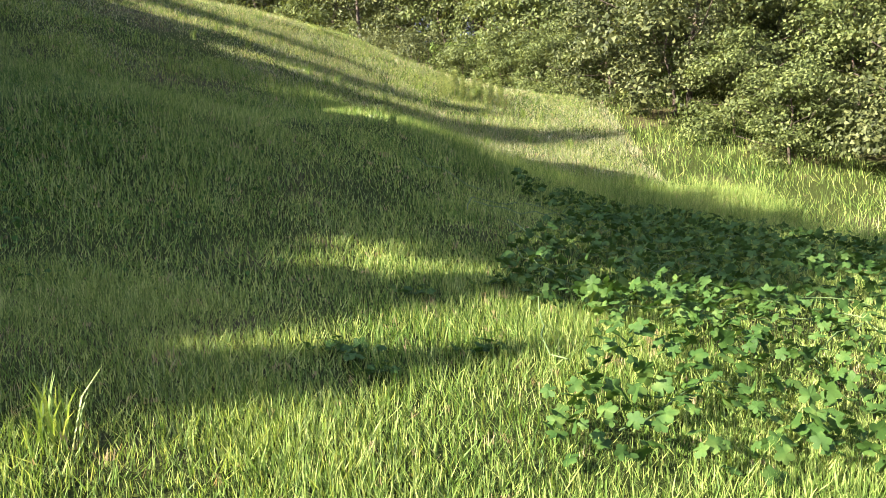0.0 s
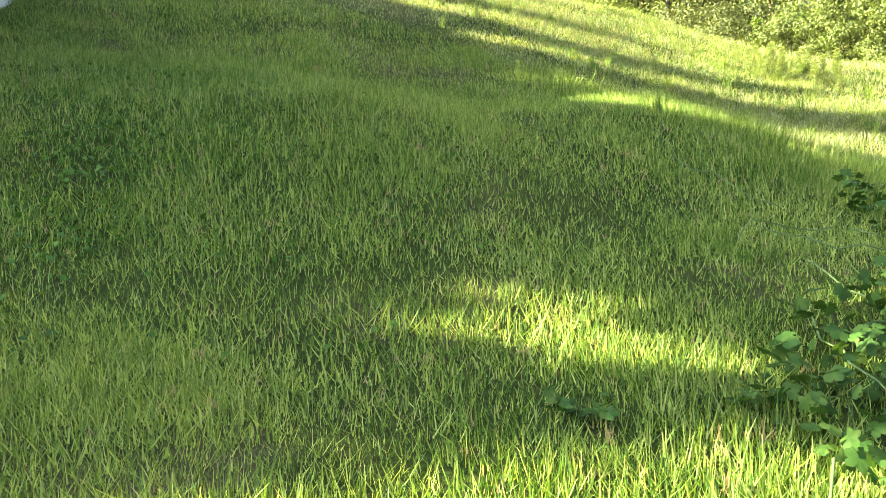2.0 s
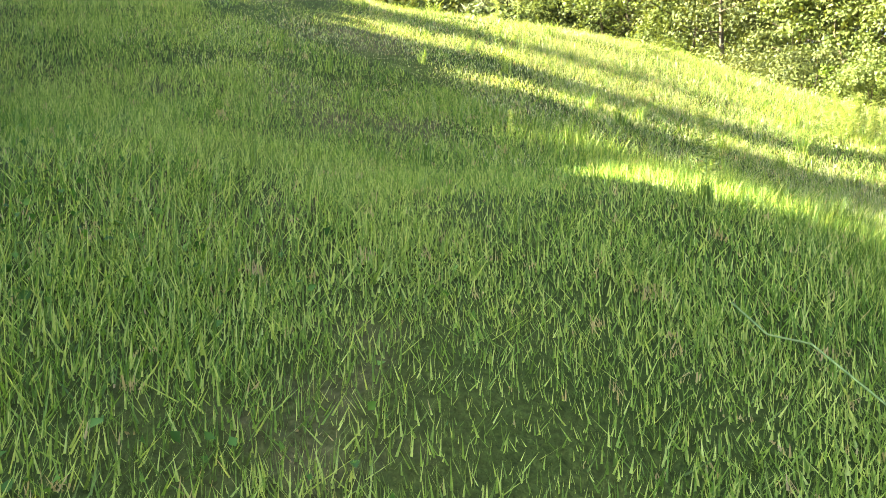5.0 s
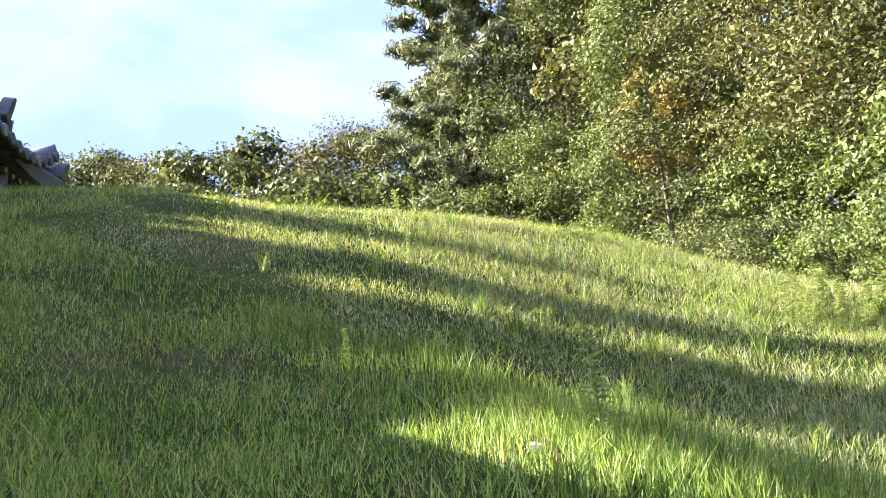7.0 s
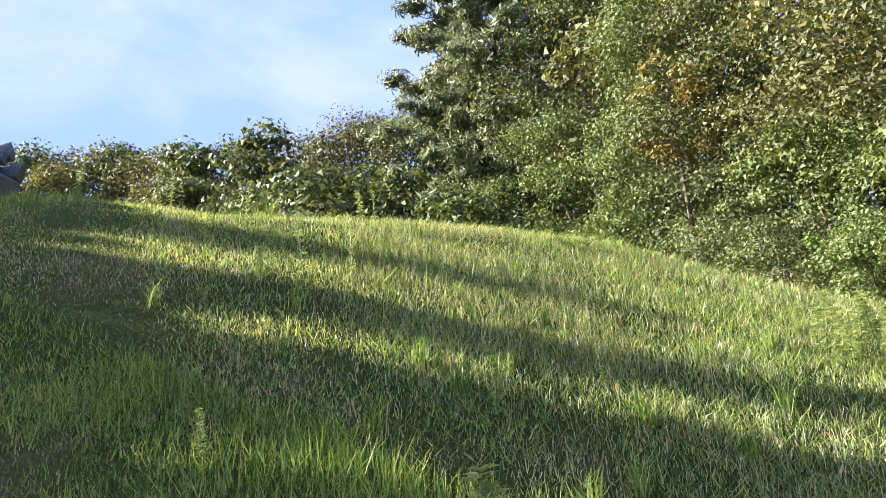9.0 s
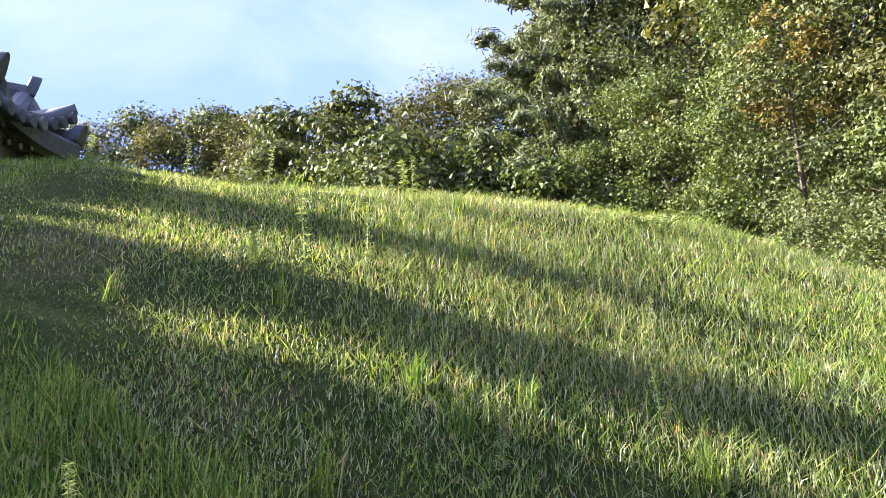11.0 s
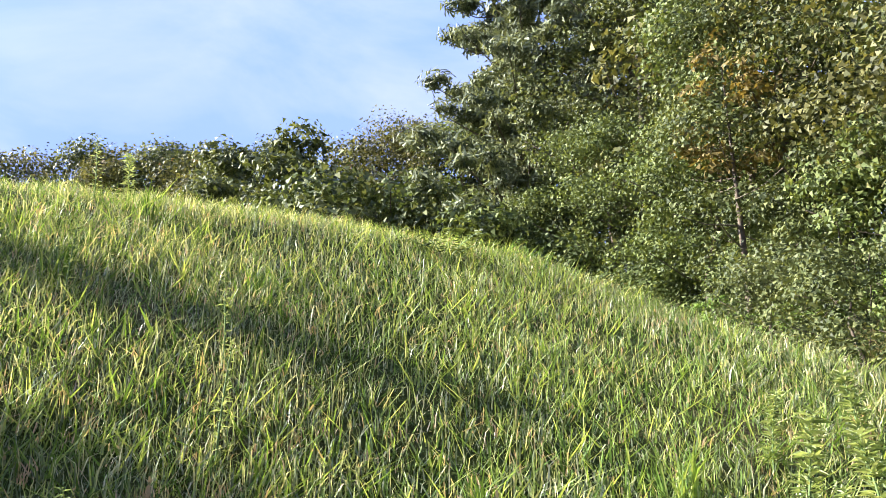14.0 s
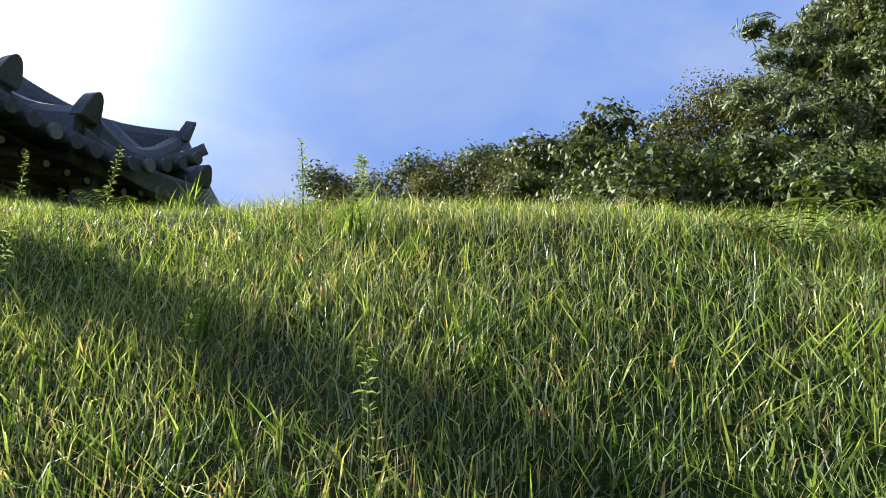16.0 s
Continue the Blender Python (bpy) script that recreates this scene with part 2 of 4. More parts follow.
def cards(centres, sizes, outward=None, aspect=0.55, droop=0.0, r=rng, simple=True):
    """Leaves at the centres, turned at random, loosely towards outward: pointed blades, or diamonds folded on the midrib."""
    n = len(centres)
    nrm = r.normal(size=(n, 3))
    if outward is not None:
        nrm = nrm * 0.6 + outward
    nrm /= np.linalg.norm(nrm, axis=1)[:, None] + 1e-9
    t = r.normal(size=(n, 3))
    t[:, 2] -= droop
    t -= nrm * (t * nrm).sum(1)[:, None]
    t /= np.linalg.norm(t, axis=1)[:, None] + 1e-9
    s = np.cross(nrm, t)
    L, Wd = (np.asarray(sizes) * 0.5)[:, None], (np.asarray(sizes) * 0.5 * aspect)[:, None]
    if simple:
        v = np.stack([centres - t * L + s * Wd * 0.9, centres - t * L * 0.6 - s * Wd * 1.3, centres + t * L * 1.05], 1).reshape(-1, 3)
        return v, np.arange(3 * n).reshape(-1, 3)
    fold = nrm * Wd * 0.45
    v = np.stack([centres - t * L, centres + s * Wd + fold - t * L * 0.15, centres + t * L, centres - s * Wd + fold - t * L * 0.15], 1).reshape(-1, 3)
    i = np.arange(n)[:, None] * 4
    f = np.concatenate([i + [0, 1, 2], i + [0, 2, 3]], 1).reshape(-1, 3)
    return v, f


# ---- ground ----
SLOPE = (1.692, -2.318, 2.03, 0.91, -2.458, 0.86, 0.43, -0.247, -0.594, 2.163, 1.917, 2.713, 1.528)

# swells and hollows of the bank: place and height
BUMPS = ((-4.4, 5.7, 0.06), (-2.6, 4.2, -0.17), (-2.6, 6.6, 0.19), (-0.9, 7.5, 0.22), (0.4, 6.6, 0.07), (-3.3, 8.7, -0.15), (-0.9, 4.6, -0.09), (-5.1, 8.1, -0.21), (-1.8, 9.1, -0.05), (-1.9, 10.6, 0.06), (-0.2, 8.6, 0.31))


def tallness(x, y):
    """How long the grass stands, in metres: mown below, long above."""
    t = np.clip((y - 8.2 + 0.55 * (x + 1.0)) / 3.5, 0, 1)
    return 0.06 + 0.125 * t * t * (3 - 2 * t)


def ground(x, y):
    """Height of the hillside: a smooth shoulder that flattens away from the walk."""
    x, y = np.asarray(x, float), np.asarray(y, float)
    swell = sum(h * np.exp(-((x - bx) ** 2 + (y - by) ** 2) / 1.21) for bx, by, h in BUMPS)
    # past the crest the rise all but stops
    s, w = (x + y) * 0.7071, (y - x) * 0.7071
    crest = 10.85 + 0.5 * np.maximum(0, 5.4 - s) - 1.2 * np.clip(s - 9.2, 0, 4.5)
    past = np.maximum(0, w - crest)
    cut = past - 0.55 * np.tanh(past / 0.55)
    x, y = x + 0.7071 * cut, y - 0.7071 * cut
    X, Y = np.tanh((x + 1) / 7), np.tanh((y - 7) / 8)
    terms = (1 + 0 * x, X, Y, X * X, X * Y, Y * Y, X**3, X * X * Y, X * Y * Y, Y**3, X**3 * Y, X * Y**3, X * X * Y * Y)
    return sum(c * v for c, v in zip(SLOPE, terms)) - 0.95 * (tallness(x, y) - 0.06) + swell + 5.0 * np.tanh(0.05 * cut / 5.0)


def at_ground(x, y, lift=0.0):
    return Vector((x, y, float(ground(x, y)) + lift))


def axis(lo, hi, fine_lo, fine_hi, step):
    a = np.arange(fine_lo, fine_hi + step / 2, step)
    left = fine_lo - np.cumsum(step * 1.25 ** np.arange(1, 60))
    right = fine_hi + np.cumsum(step * 1.25 ** np.arange(1, 60))
    return np.concatenate([left[left > lo][::-1], a, right[right < hi], [hi]])


gx, gy = axis(-900, 900, -14, 8, 0.22), axis(-900, 900, -4, 24, 0.22)
GX, GY = np.meshgrid(gx, gy)
GZ = ground(GX, GY) + 0.02 * np.sin(GX * 3.1 + 1.3 * np.sin(GY * 2.3)) * np.sin(GY * 2.7)
nx, ny = len(gx), len(gy)
q = (np.arange(ny - 1)[:, None] * nx + np.arange(nx - 1)).reshape(-1, 1)
hill = new("ground", mesh_of("ground", np.stack([GX, GY, GZ], -1).reshape(-1, 3), q + [0, 1, nx + 1, nx], EARTH, smooth=True))
tagged(hill, "grassy hillside of turf and bare earth", "ground", kind="structure")


# ---- grass ----
def off_lawn(x, y):
    """True where the wood or the building stands instead of grass."""
    k, o = (x + 5.8) * -0.6 + (y - 5.83) * 0.8, (x + 5.8) * 0.8 + (y - 5.83) * 0.6
    return ((o < 0.02) & (k > -3) & (k < 10)) | (x > wood_edge(y) + 0.4)


def wood_edge(y):
    """Where the wood's edge runs, as x for each y."""
    return np.interp(y, [-10, 6, 9, 11, 13, 15, 18, 22, 27, 31, 36], [9, 7.0, 6.0, 5.8, 5.4, 4.8, 3.4, 1.0, -3.8, -9.0, -16])


def patches(x, y, f):
    return 0.5 + 0.25 * (np.sin(x * f + 1.7 * np.sin(y * f * 0.7)) + np.sin(y * f * 1.3 + 2.1 * np.sin(x * f * 0.6 + 1)))


def blades(x, y, h, w, segments, lean=0.35):
    """Blades of grass that taper and bend over; two or four triangles each."""
    n = len(x)
    z = ground(x, y) - 0.01
    a, b = rng.uniform(0, 2 * np.pi, n), rng.uniform(0, 2 * np.pi, n)
    side = np.stack([np.cos(a), np.sin(a), 0 * a], 1) * (w / 2)[:, None]
    amount = np.abs(rng.normal(0, lean, n))
    d = np.stack([np.cos(b), np.sin(b), 0 * b], 1) * (amount * h)[:, None]
    base, up = np.stack([x, y, z], 1), np.stack([0 * h, 0 * h, h], 1)
    if segments == 1:
        v = np.stack([base - side, base + side, base + d + up], 1).reshape(-1, 3)
        i = np.arange(n)[:, None] * 3
        return v, i + [0, 1, 2]
    mid = base + d * 0.3 + up * 0.6
    tip = base + d * 1.1 + up * (1.0 - 0.25 * np.clip(amount, 0, 1.5))[:, None]
    v = np.stack([base - side, base + side, mid + side * 0.8, mid - side * 0.8, tip], 1).reshape(-1, 3)
    i = np.arange(n)[:, None] * 5
    return v, np.concatenate([i + [0, 1, 2], i + [0, 2, 3], i + [3, 2, 4]], 1).reshape(-1, 3)


def sown(count, x0, x1, y0, y1, keep):
    x, y = rng.uniform(x0, x1, count), rng.uniform(y0, y1, count)
    ok = ~off_lawn(x, y) & (rng.uniform(0, 1, count) < keep(x, y))
    return x[ok], y[ok]


def thick(x, y):
    return np.clip(0.45 + 0.75 * patches(x, y, 2.2) * patches(x + 3, y, 5.1) * 2, 0.5, 1)


def rim(x, y):
    """How near a place is to the edge of the bank, where the mower leaves the grass longer."""
    return np.exp(-(((y - 7.45 - 0.45 * x) / 0.38) ** 2)) * (0.4 + 0.6 * patches(x, y, 3.0))


# mown turf near the lower part of the walk
x, y = sown(580000, -8.0, 4.2, 1.6, 9.9, thick)
h = (tallness(x, y) * rng.uniform(0.35, 1.6, len(x)) * (0.6 + 0.45 * patches(x, y, 1.1) + 0.55 * patches(x, y, 6.3)) + 0.05 * rim(x, y) * rng.uniform(0, 1.4, len(x)))
v, f = blades(x, y, h, rng.uniform(0.004, 0.0115, len(x)), 1, 0.55)
tagged(new("mown_grass", mesh_of("mown_grass", v, f, GRASS)), "short mown green grass with stubble on the slope", "grass", kind="stuff")
x, y = sown(70000, -2.6, 1.6, 1.2, 4.2, thick)
h = 0.055 * rng.uniform(0.4, 1.8, len(x))
v, f = blades(x, y, h, rng.uniform(0.003, 0.007, len(x)), 1, 0.6)
tagged(new("stubble", mesh_of("stubble", v, f, GRASS)), "short cut stubble among the mown grass", "grass", kind="stuff")
# longer grass on the shoulder of the hill
x, y = sown(225000, -5.6, 3.2, 8.9, 14.9, thick)
h = 0.54 * tallness(x, y) * rng.uniform(0.3, 1.25, len(x)) * (0.5 + 0.45 * patches(x, y, 1.3) + 0.4 * patches(x, y, 7.1))
v, f = blades(x, y, h, rng.uniform(0.0026, 0.0062, len(x)), 2, 0.85)
tagged(new("long_grass", mesh_of("long_grass", v, f, TALL, pieces=3)), "long unmown grass, green with straw-coloured tips", "grass", kind="stuff")
x, y = sown(120000, -5.2, 3.0, 9.4, 14.6, thick)
h = 0.5 * tallness(x, y) * rng.uniform(0.3, 1.3, len(x))
v, f = blades(x, y, h, rng.uniform(0.005, 0.012, len(x)), 1, 1.0)
tagged(new("under_grass", mesh_of("under_grass", v, f, GRASS)), "short green grass beneath the longer blades", "grass", kind="stuff")
# thinner grass farther off
x, y = sown(210000, -14, 7, -2, 22, lambda x, y: np.where((x > -8.0) & (x < 4.2) & (y > 1.6) & (y < np.where(x > -5.2, np.where(x < 3.1, 14.8, 9.8), 9.8)), 0.0, thick(x, y)))
h = (tallness(x, y) * 0.65 + 0.01) * rng.uniform(0.6, 1.5, len(x))
v, f = blades(x, y, h, rng.uniform(0.007, 0.014, len(x)), 1, 0.6)
tagged(new("rough_grass", mesh_of("rough_grass", v, f, GRASS)), "rough green grass on the far hillside", "grass", kind="stuff")
# the crest towards the house
x, y = sown(60000, -10.5, -5.2, 9.7, 14.5, thick)
h = 0.075 * rng.uniform(0.4, 1.5, len(x)) * (0.6 + 0.6 * patches(x, y, 3.1))
v, f = blades(x, y, h, rng.uniform(0.005, 0.012, len(x)), 1, 0.6)
tagged(new("crest_grass", mesh_of("crest_grass", v, f, GRASS)), "short green grass on the crest beside the house", "grass", kind="stuff")
# low broad leaves that creep through the turf of the bank
x, y = sown(15000, -5.6, -0.8, 2.6, 7.0, lambda x, y: np.exp(-((x + 3.4) ** 2 / 2.4 + (y - 4.9 - 0.25 * (x + 3.3)) ** 2 / 1.6)) * np.clip(1.6 * patches(x, y, 4.0) - 0.3, 0.05, 1))
v, f = cards(np.stack([x, y, ground(x, y) + rng.uniform(0.025, 0.075, len(x))], 1), rng.uniform(0.02, 0.048, len(x)), np.stack([0 * x, 0 * x - 0.2, 0 * x + 0.8], 1), 0.75, simple=False)
tagged(new("low_leaves", mesh_of("low_leaves", v, f, CLOVER, pieces=2)), "small dark green leaves creeping through the turf", "weed", kind="stuff")


# ---- trees ----
def limbs(height, radius, spread, count, lean, seed, first=0.25):
    r = random.Random(seed)
    top = Vector((lean[0], lean[1], height))
    trunk = [Vector((0, 0, -0.4)), Vector((0.05, 0, height * 0.3)) + top * 0.0, top * 0.6 + Vector((r.uniform(-0.2, 0.2), r.uniform(-0.2, 0.2), 0)), top]
    out, tips = [tube(trunk, [radius * 1.25, radius, radius * 0.6, radius * 0.12], 7)], []
    for i in range(count):
        f = first + (0.95 - first) * (i + r.random()) / count
        a = i * 2.4 + r.uniform(-0.5, 0.5)
        p = Vector((top.x * f, top.y * f, height * f))
        reach = spread * (1.1 - 0.75 * f) * r.uniform(0.75, 1.15)
        e = p + Vector((math.cos(a) * reach, math.sin(a) * reach, reach * r.uniform(0.15, 0.6)))
        m = (p + e) / 2 + Vector((0, 0, -0.08 * reach))
        out.append(tube([p, m, e], [radius * 0.4 * (1.1 - f), radius * 0.25 * (1.1 - f), 0.012], 5))
        tips += [m, e, (m + e) / 2]
    return out, tips


def crown(height, spread, base, count, size, seed, clumps=46, shape=1.0, flat=0.75, aspect=0.55, droop=0.3):
    """Leaves gathered in uneven clumps through a crown."""
    r = np.random.default_rng(seed)
    zc = r.uniform(0, 1, clumps)
    a = r.uniform(0, 2 * np.pi, clumps)
    prof = np.sin(np.pi * np.clip(0.10 + 0.88 * zc, 0, 1)) ** (0.6 * shape) * (1.1 - 0.35 * zc)
    rad = spread * prof * r.uniform(0.35, 0.92, clumps)
    cen = np.stack([np.cos(a) * rad, np.sin(a) * rad, base + (height - base) * zc], 1)
    cr = spread * r.uniform(0.16, 0.36, clumps)
    pick = r.choice(clumps, count, p=cr**2 / (cr**2).sum())
    d = r.normal(size=(count, 3))
    d /= np.linalg.norm(d, axis=1)[:, None]
    d[:, 2] = np.where(d[:, 2] < -0.4, -d[:, 2] * 0.6, d[:, 2])
    pos = cen[pick] + d * (cr[pick] * r.uniform(0.55, 1.08, count))[:, None] * [1, 1, flat]
    pos += r.normal(0, 0.05 * spread / 3, (count, 3))
    return cards(pos, size * r.uniform(0.6, 1.4, count), d * 0.9 + [0, 0, 0.25], aspect * 1.25, droop, r)


def tree(name, label, category, mat, height, spread, base, count, size, seed, clumps=46, shape=1.0, radius=0.16, lean=(0, 0), group="", droop=0.3):
    top = new(name)
    tubes, tips = limbs(height * 0.93, radius, spread, 14, lean, seed)
    tr = new("trunk", join_tubes("trunk", tubes, BARK))
    v, f = crown(height, spread, base, count, size, seed, clumps, shape, droop=droop)
    v = v + np.outer(np.clip(v[:, 2] / height, 0, 1), [lean[0], lean[1], 0])
    lv = new("foliage", mesh_of("foliage", v, f, mat))
    for o in (tr, lv):
        o.parent = top
    return tagged(top, label, category, group)


def pine(name, label, height, spread, seed, count=15000):
    """A tall pine: layered boughs that reach out and turn up, each set with tufts of needles."""
    r, g = random.Random(seed), np.random.default_rng(seed)
    top = new(name)
    tubes = [tube([(0, 0, -0.5), (0.1, 0, height * 0.4), (-0.1, 0.1, height * 0.75), (0, 0, height)], [0.3, 0.24, 0.14, 0.02], 8)]
    pos, out = [], []
    boughs = 92
    for i in range(boughs):
        f = 0.16 + 0.83 * (i + 0.5) / boughs
        a = i * 2.39996 + r.uniform(-0.4, 0.4)
        reach = spread * (1.08 - f) ** 0.7 * r.uniform(0.72, 1.0)
        p = Vector((0, 0, height * f))
        d = Vector((math.cos(a), math.sin(a), 0))
        m = p + d * reach * 0.55 + Vector((0, 0, -0.03 * reach))
        e = p + d * reach + Vector((0, 0, 0.16 * reach))
        tubes.append(tube([p, m, e], [0.07 * (1.15 - f), 0.045 * (1.15 - f), 0.008], 5))
        n = int(count / boughs * (0.35 + reach / spread))
        clusters = max(6, int(16 * reach / spread))
        along = g.uniform(0.12, 1.0, clusters)
        c = np.array([p + (e - p) * s for s in along]) + g.normal(0, 0.075 * reach, (clusters, 3)) * [1, 1, 0.3] + [0, 0, 0.05]
        w = g.integers(0, clusters, n)
        u = g.normal(size=(n, 3))
        u /= np.linalg.norm(u, axis=1)[:, None]
        u[:, 2] = np.abs(u[:, 2]) * 0.8
        pos.append(c[w] + u * g.uniform(0.08, 0.62, n)[:, None] * [1, 1, 0.95])
        out.append(u)
    pos, out = np.concatenate(pos), np.concatenate(out)
    v, f = cards(pos, g.uniform(0.22, 0.5, len(pos)), out, 0.19, -0.4, g)
    tr, lv = new("trunk", join_tubes("trunk", tubes, BARK)), new("needles", mesh_of("needles", v, f, NEEDLE))
    for o in (tr, lv):
        o.parent = top
    return tagged(top, label, "tree", "pines in the wood")


def stand(thing, x, y, turn=0.0, size=1.0, sink=0.1):
    """Sets a thing on the hillside at x, y."""
    thing.matrix_basis = Matrix.Translation(at_ground(x, y, -sink)) @ pose(0, 0, 0, 0, 0, turn) @ Matrix.Diagonal((size, size, size, 1))
    return thing


def again(thing, x, y, turn, size, sink=0.1):
    o = copy_thing(thing, Matrix())
    return stand(o, x, y, turn, size, sink)


broad = stand(tree("broadleaf_tree", "dense green broadleaf tree at the wood's edge", "tree", BROAD, 10.0, 3.4, 0.8, 36000, 0.09, 11, 90, group="trees of the wood"), -1.2, 26.5, 0)
olive = stand(tree("broadleaf_tree", "olive and rusty-leaved broadleaf tree in sunlight", "tree", OLIVE, 11.0, 3.8, 0.8, 36000, 0.092, 12, 96, group="trees of the wood"), 3.2, 21.5, 40)
light = stand(tree("slender_tree", "slender light-green tree with a thin dark trunk", "tree", BRIGHT, 7.5, 2.9, 1.2, 23000, 0.085, 13, 60, 0.8, 0.09, (-0.6, 0.2), group="trees of the wood"), -6.0, 30.0, 0)
shrub = stand(tree("shrub", "leafy green shrub at the foot of the wood", "shrub", BRIGHT, 3.0, 1.9, 0.0, 12500, 0.082, 14, 46, 0.5, 0.04, group="shrubs along the wood"), 2.6, 17.0, 0)
dark_shrub = stand(tree("shrub", "dark green leafy shrub below the trees", "shrub", BROAD, 3.4, 2.1, 0.0, 12500, 0.085, 15, 46, 0.5, 0.05, group="shrubs along the wood"), 4.6, 13.4, 0)
round_tree = stand(tree("young_tree", "young broad-leaved tree with large drooping leaves", "tree", BROAD, 6.4, 2.3, 0.8, 8000, 0.15, 16, 64, 0.9, 0.09, group="young trees beyond the crest", droop=1.0), -20.2, 31.0, 0, (16.2 - float(ground(-20.2, 31.0))) / 6.4)
russet = stand(tree("broadleaf_tree", "small tree with orange-brown turning leaves", "tree", RUSSET, 7.2, 1.5, 4.2, 1300, 0.12, 17, 22, 1.0, 0.07, group="trees of the wood"), -2.0, 24.6, 0, 0.95)
tall_pine = stand(pine("pine", "tall dark green pine with layered spreading boughs", 23.0, 6.4, 18, 95000), -10.8, 33.8, 0)
far_broad = stand(tree("broadleaf_tree", "green broadleaf tree standing deeper in the wood", "tree", BROAD, 10.0, 3.4, 0.6, 14000, 0.14, 61, 70, group="trees of the wood"), 6.2, 24.0, 0, 1.3)
far_olive = stand(tree("broadleaf_tree", "olive-green broadleaf tree standing deeper in the wood", "tree", OLIVE, 11.0, 3.8, 0.6, 14000, 0.14, 62, 70, group="trees of the wood"), 10.0, 18.0, 0, 1.3)
again(tall_pine, -6.0, 35.5, 130, 0.95)
again(light, -9.2, 31.2, 140, 0.85)
for px, py, s in ((-8.0, 38.5, 1.7), (-3.5, 36.5, 1.7), (1.0, 34.0, 1.7), (-13.0, 39.0, 1.4)):
    again(far_olive, px, py, px * 31, s)
again(light, -3.2, 27.2, 220, 0.9)

pick = random.Random(5)
yy, n = 5.2, 0
while yy < 31:
    e = float(wood_edge(yy))
    again(shrub if n % 3 else dark_shrub, e + pick.uniform(0.7, 1.3), yy + pick.uniform(-0.3, 0.3), pick.uniform(0, 360), pick.uniform(0.65, 1.1))
    yy, n = yy + pick.uniform(1.3, 1.9), n + 1
yy, n = 4.0, 0
while yy < 33:
    e = float(wood_edge(yy))
    again((broad, olive, light)[n % 3 if n % 5 else 1], e + pick.uniform(2.6, 3.8), yy + pick.uniform(-0.4, 0.4), pick.uniform(0, 360), pick.uniform(0.75, 1.0) * (1.0 + 0.015 * yy))
    yy, n = yy + pick.uniform(2.6, 3.4), n + 1
yy, n = 3.0, 0
while yy < 36:
    e = float(wood_edge(yy))
    again((far_olive, far_broad)[n % 2], e + pick.uniform(7.0, 8.6), yy, pick.uniform(0, 360), pick.uniform(1.15, 1.4) * (1.0 + 0.012 * yy))
    yy, n = yy + pick.uniform(4.2, 5.2), n + 1
for px, py, s in ((2.7, 15.6, 0.55), (3.5, 14.4, 0.6), (1.8, 17.2, 0.55), (4.3, 13.2, 0.6), (1.0, 18.8, 0.55), (0.0, 20.4, 0.6), (2.3, 16.4, 0.5), (3.0, 14.9, 0.45), (4.9, 12.2, 0.55), (-1.2, 22.2, 0.6), (5.2, 11.0, 0.5)):
    again(shrub if s < 0.58 else dark_shrub, px, py, pick.uniform(0, 360), s)
lime = stand(tree("shrub", "lime-green feathery shrub at the foot of the wood", "shrub", LIME, 1.7, 0.95, 0.0, 4200, 0.085, 19, 30, 0.5, 0.02, group="shrubs along the wood"), 2.0, 17.6, 0, 0.8)
for px, py, s in ((4.5, 14.0, 0.55), (3.5, 16.2, 0.65), (2.6, 18.0, 0.7), (1.6, 20.0, 0.75), (0.5, 21.8, 0.8), (-1.0, 23.6, 0.85), (-2.7, 25.3, 0.95), (-4.6, 27.0, 1.0), (-6.6, 28.6, 1.05), (3.0, 17.0, 0.5), (1.0, 20.9, 0.6), (-1.9, 24.4, 0.7)):
    again(lime, px, py, pick.uniform(0, 360), s)
HEIGHT = {far_broad: 10.0, far_olive: 11.0, round_tree: 6.4, light: 7.5, olive: 11.0, broad: 10.0, shrub: 3.0, dark_shrub: 3.4}
for px, py, tip, kind in ((-39.9, 33.7, 21.3, far_broad), (-37.1, 34.3, 21.4, far_olive), (-35.7, 36.1, 21.2, far_broad), (-31.1, 35.4, 20.1, far_olive), (-43.5, 32.0, 21.6, far_olive), (-47.0, 30.0, 21.8, far_broad), (-33.4, 35.8, 19.8, far_broad), (-28.4, 34.6, 18.4, far_broad),
                          (-24.1, 31.1, 16.8, round_tree), (-22.9, 32.6, 17.0, far_broad), (-20.8, 35.4, 17.9, far_olive), (-18.4, 34.7, 17.5, far_olive), (-16.4, 34.4, 17.5, olive), (-14.5, 33.5, 16.2, light),
                          (-14.3, 30.1, 12.9, dark_shrub), (-16.3, 29.8, 12.6, shrub), (-19.2, 29.4, 12.9, dark_shrub), (-21.9, 28.4, 14.0, round_tree), (-12.6, 31.4, 12.4, shrub), (-26.5, 32.0, 16.4, far_olive), (-11.0, 30.6, 11.4, dark_shrub), (-9.4, 29.6, 10.6, shrub)):
    again(kind, px, py, pick.uniform(0, 360), (tip - float(ground(px, py))) / HEIGHT[kind], 0.3)


